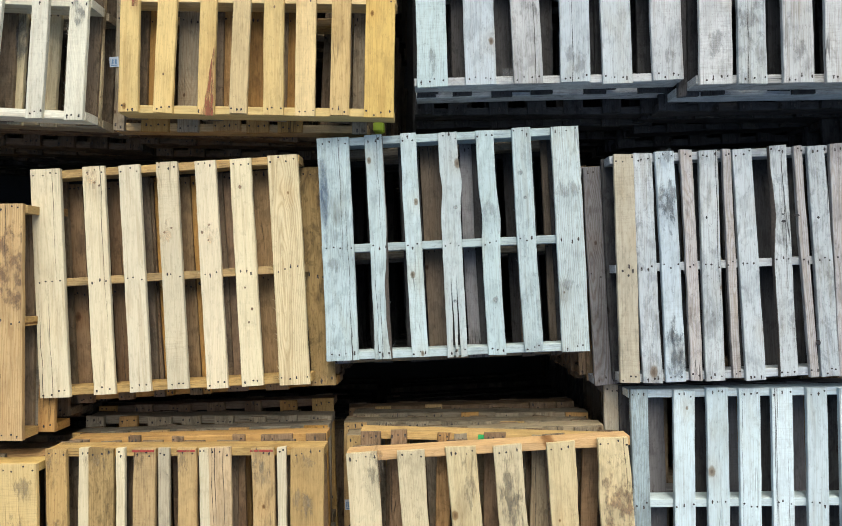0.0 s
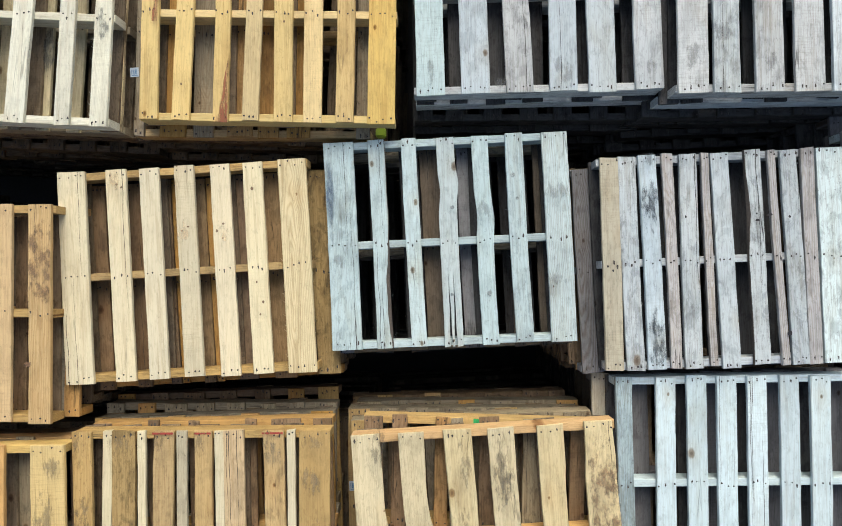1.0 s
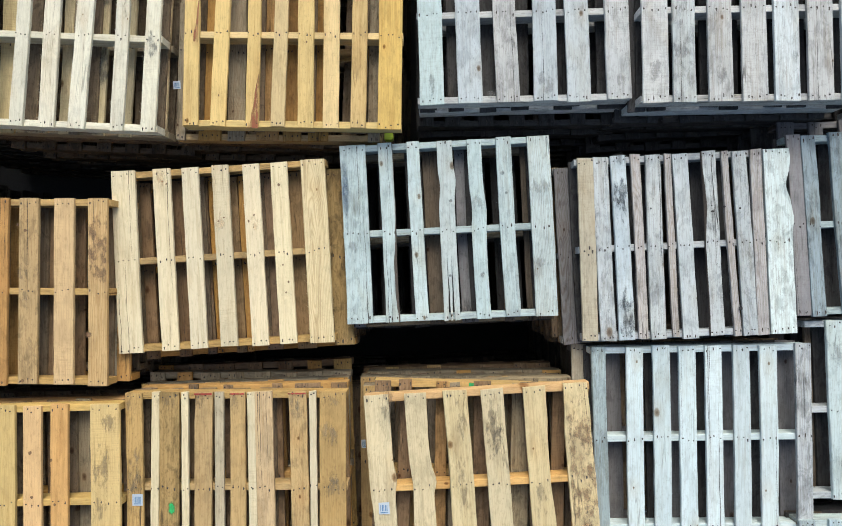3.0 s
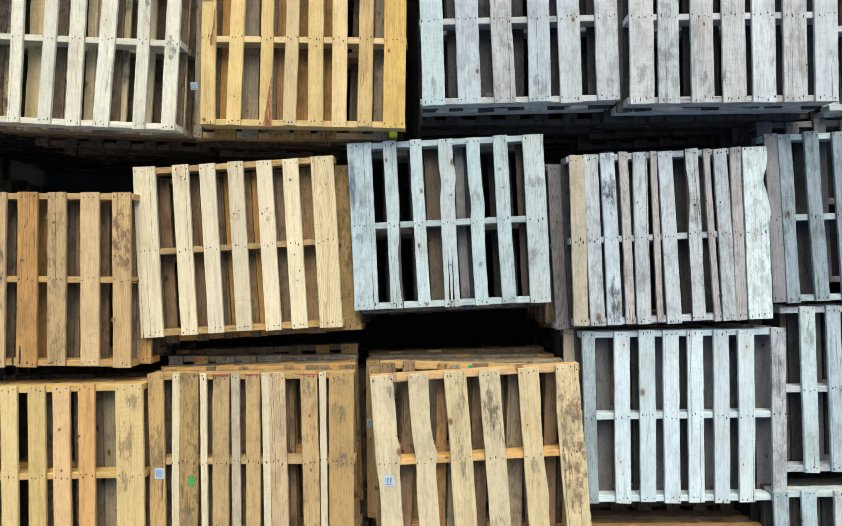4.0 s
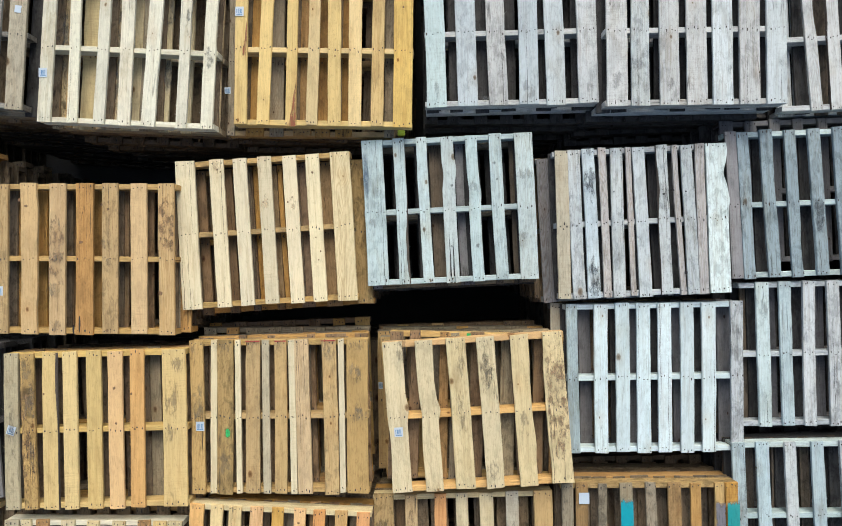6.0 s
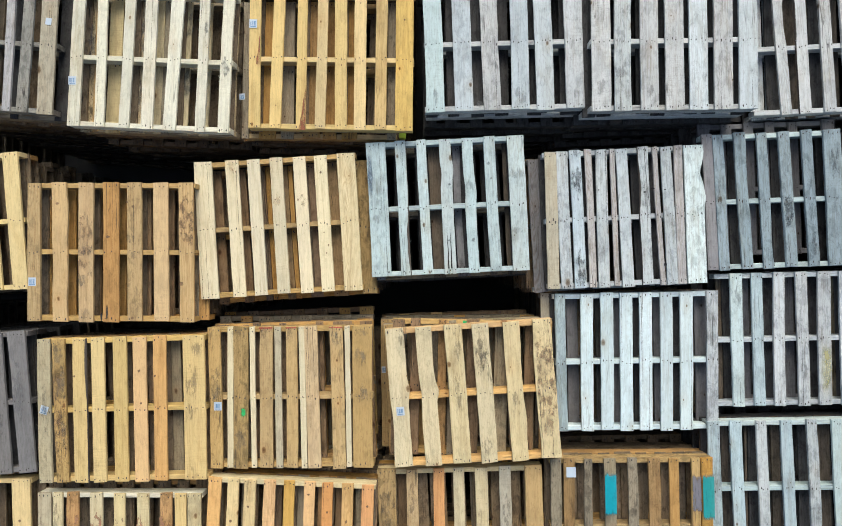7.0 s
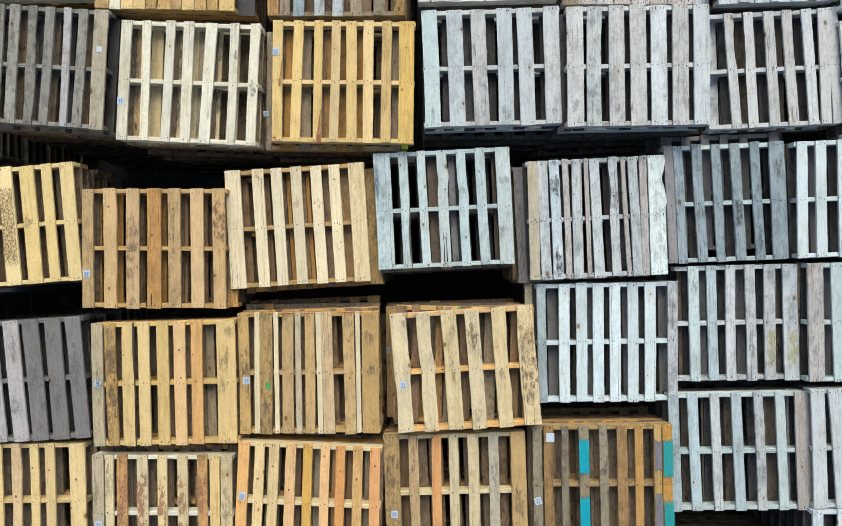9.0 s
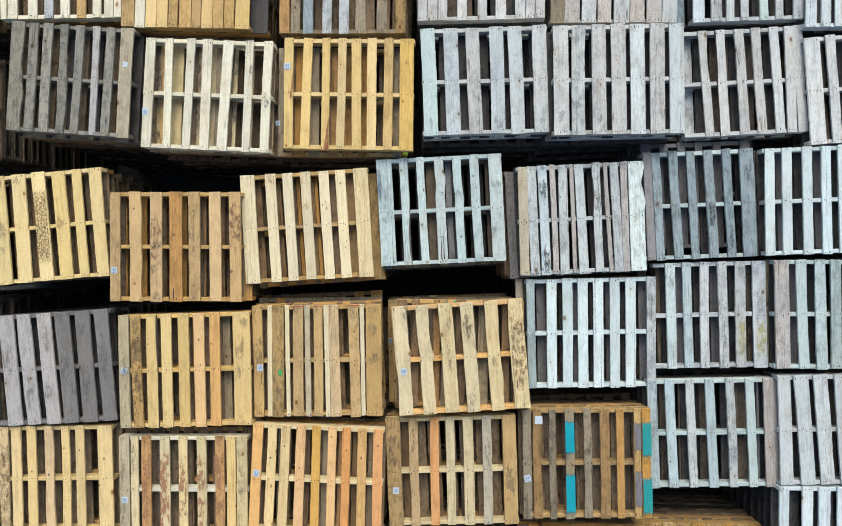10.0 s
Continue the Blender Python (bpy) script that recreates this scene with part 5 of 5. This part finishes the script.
stack(114, (2.5, -4.6, 2.2, 1.2), (1.2, 1.0), "grey", "weathered wooden pallet topping a neighbouring stack", dense=True, single=3)
stack(115, (5.15, 2.2, 2.4, -1.2), (1.2, 1.0), "white", "weathered wooden pallet topping a neighbouring stack", dense=False, single=3)
stack(116, (5.15, 1.1, 2.4, -0.6), (1.2, 1.0), "grey", "weathered wooden pallet topping a neighbouring stack", dense=True, single=3)
stack(117, (4.8, 0.1, 2.4, 0), (1.2, 1.0), "white", "weathered wooden pallet topping a neighbouring stack", dense=False, single=3)
stack(118, (4.9, -1, 2.4, 0.6), (1.2, 1.0), "pale_blue", "weathered wooden pallet topping a neighbouring stack", dense=True, single=3)
stack(119, (4.95, -2, 2.4, 1.2), (1.2, 1.0), "grey", "weathered wooden pallet topping a neighbouring stack", dense=False, single=3)
stack(120, (4.95, -3.05, 2.4, -1.2), (1.2, 1.0), "white", "weathered wooden pallet topping a neighbouring stack", dense=True, single=3)
stack(121, (-3.6, 3.4, 2.4, -0.6), (1.2, 1.0), "ivory", "weathered wooden pallet topping a neighbouring stack", dense=False, single=3)
stack(122, (-2.35, 3.35, 2.4, 0), (1.2, 1.0), "tan", "weathered wooden pallet topping a neighbouring stack", dense=True, single=3)
stack(123, (-0.9, 3.3, 2.4, 0.6), (1.2, 1.0), "drab", "weathered wooden pallet topping a neighbouring stack", dense=False, single=3)
stack(124, (0.4, 3.35, 2.4, 1.2), (1.2, 1.0), "white", "weathered wooden pallet topping a neighbouring stack", dense=True, single=3)
stack(125, (1.6, 3.3, 2.4, -1.2), (1.2, 1.0), "drab", "weathered wooden pallet topping a neighbouring stack", dense=False, single=3)
stack(126, (2.8, 3.3, 2.4, -0.6), (1.2, 1.0), "grey", "weathered wooden pallet topping a neighbouring stack", dense=True, single=3)
stack(127, (4, 3.25, 2.4, 0), (1.2, 1.0), "white", "weathered wooden pallet topping a neighbouring stack", dense=False, single=3)

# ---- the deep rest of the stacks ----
deep = mesh_from("pallets_deep_in_stacks", DEEP_V, DEEP_F, [0] * len(DEEP_F), (SHADED_WOOD,))
tagged(new("pallets_deep_in_stacks", deep), "weathered pallets low in the stacks, colour darkened for shade", "pallets", kind="stuff")
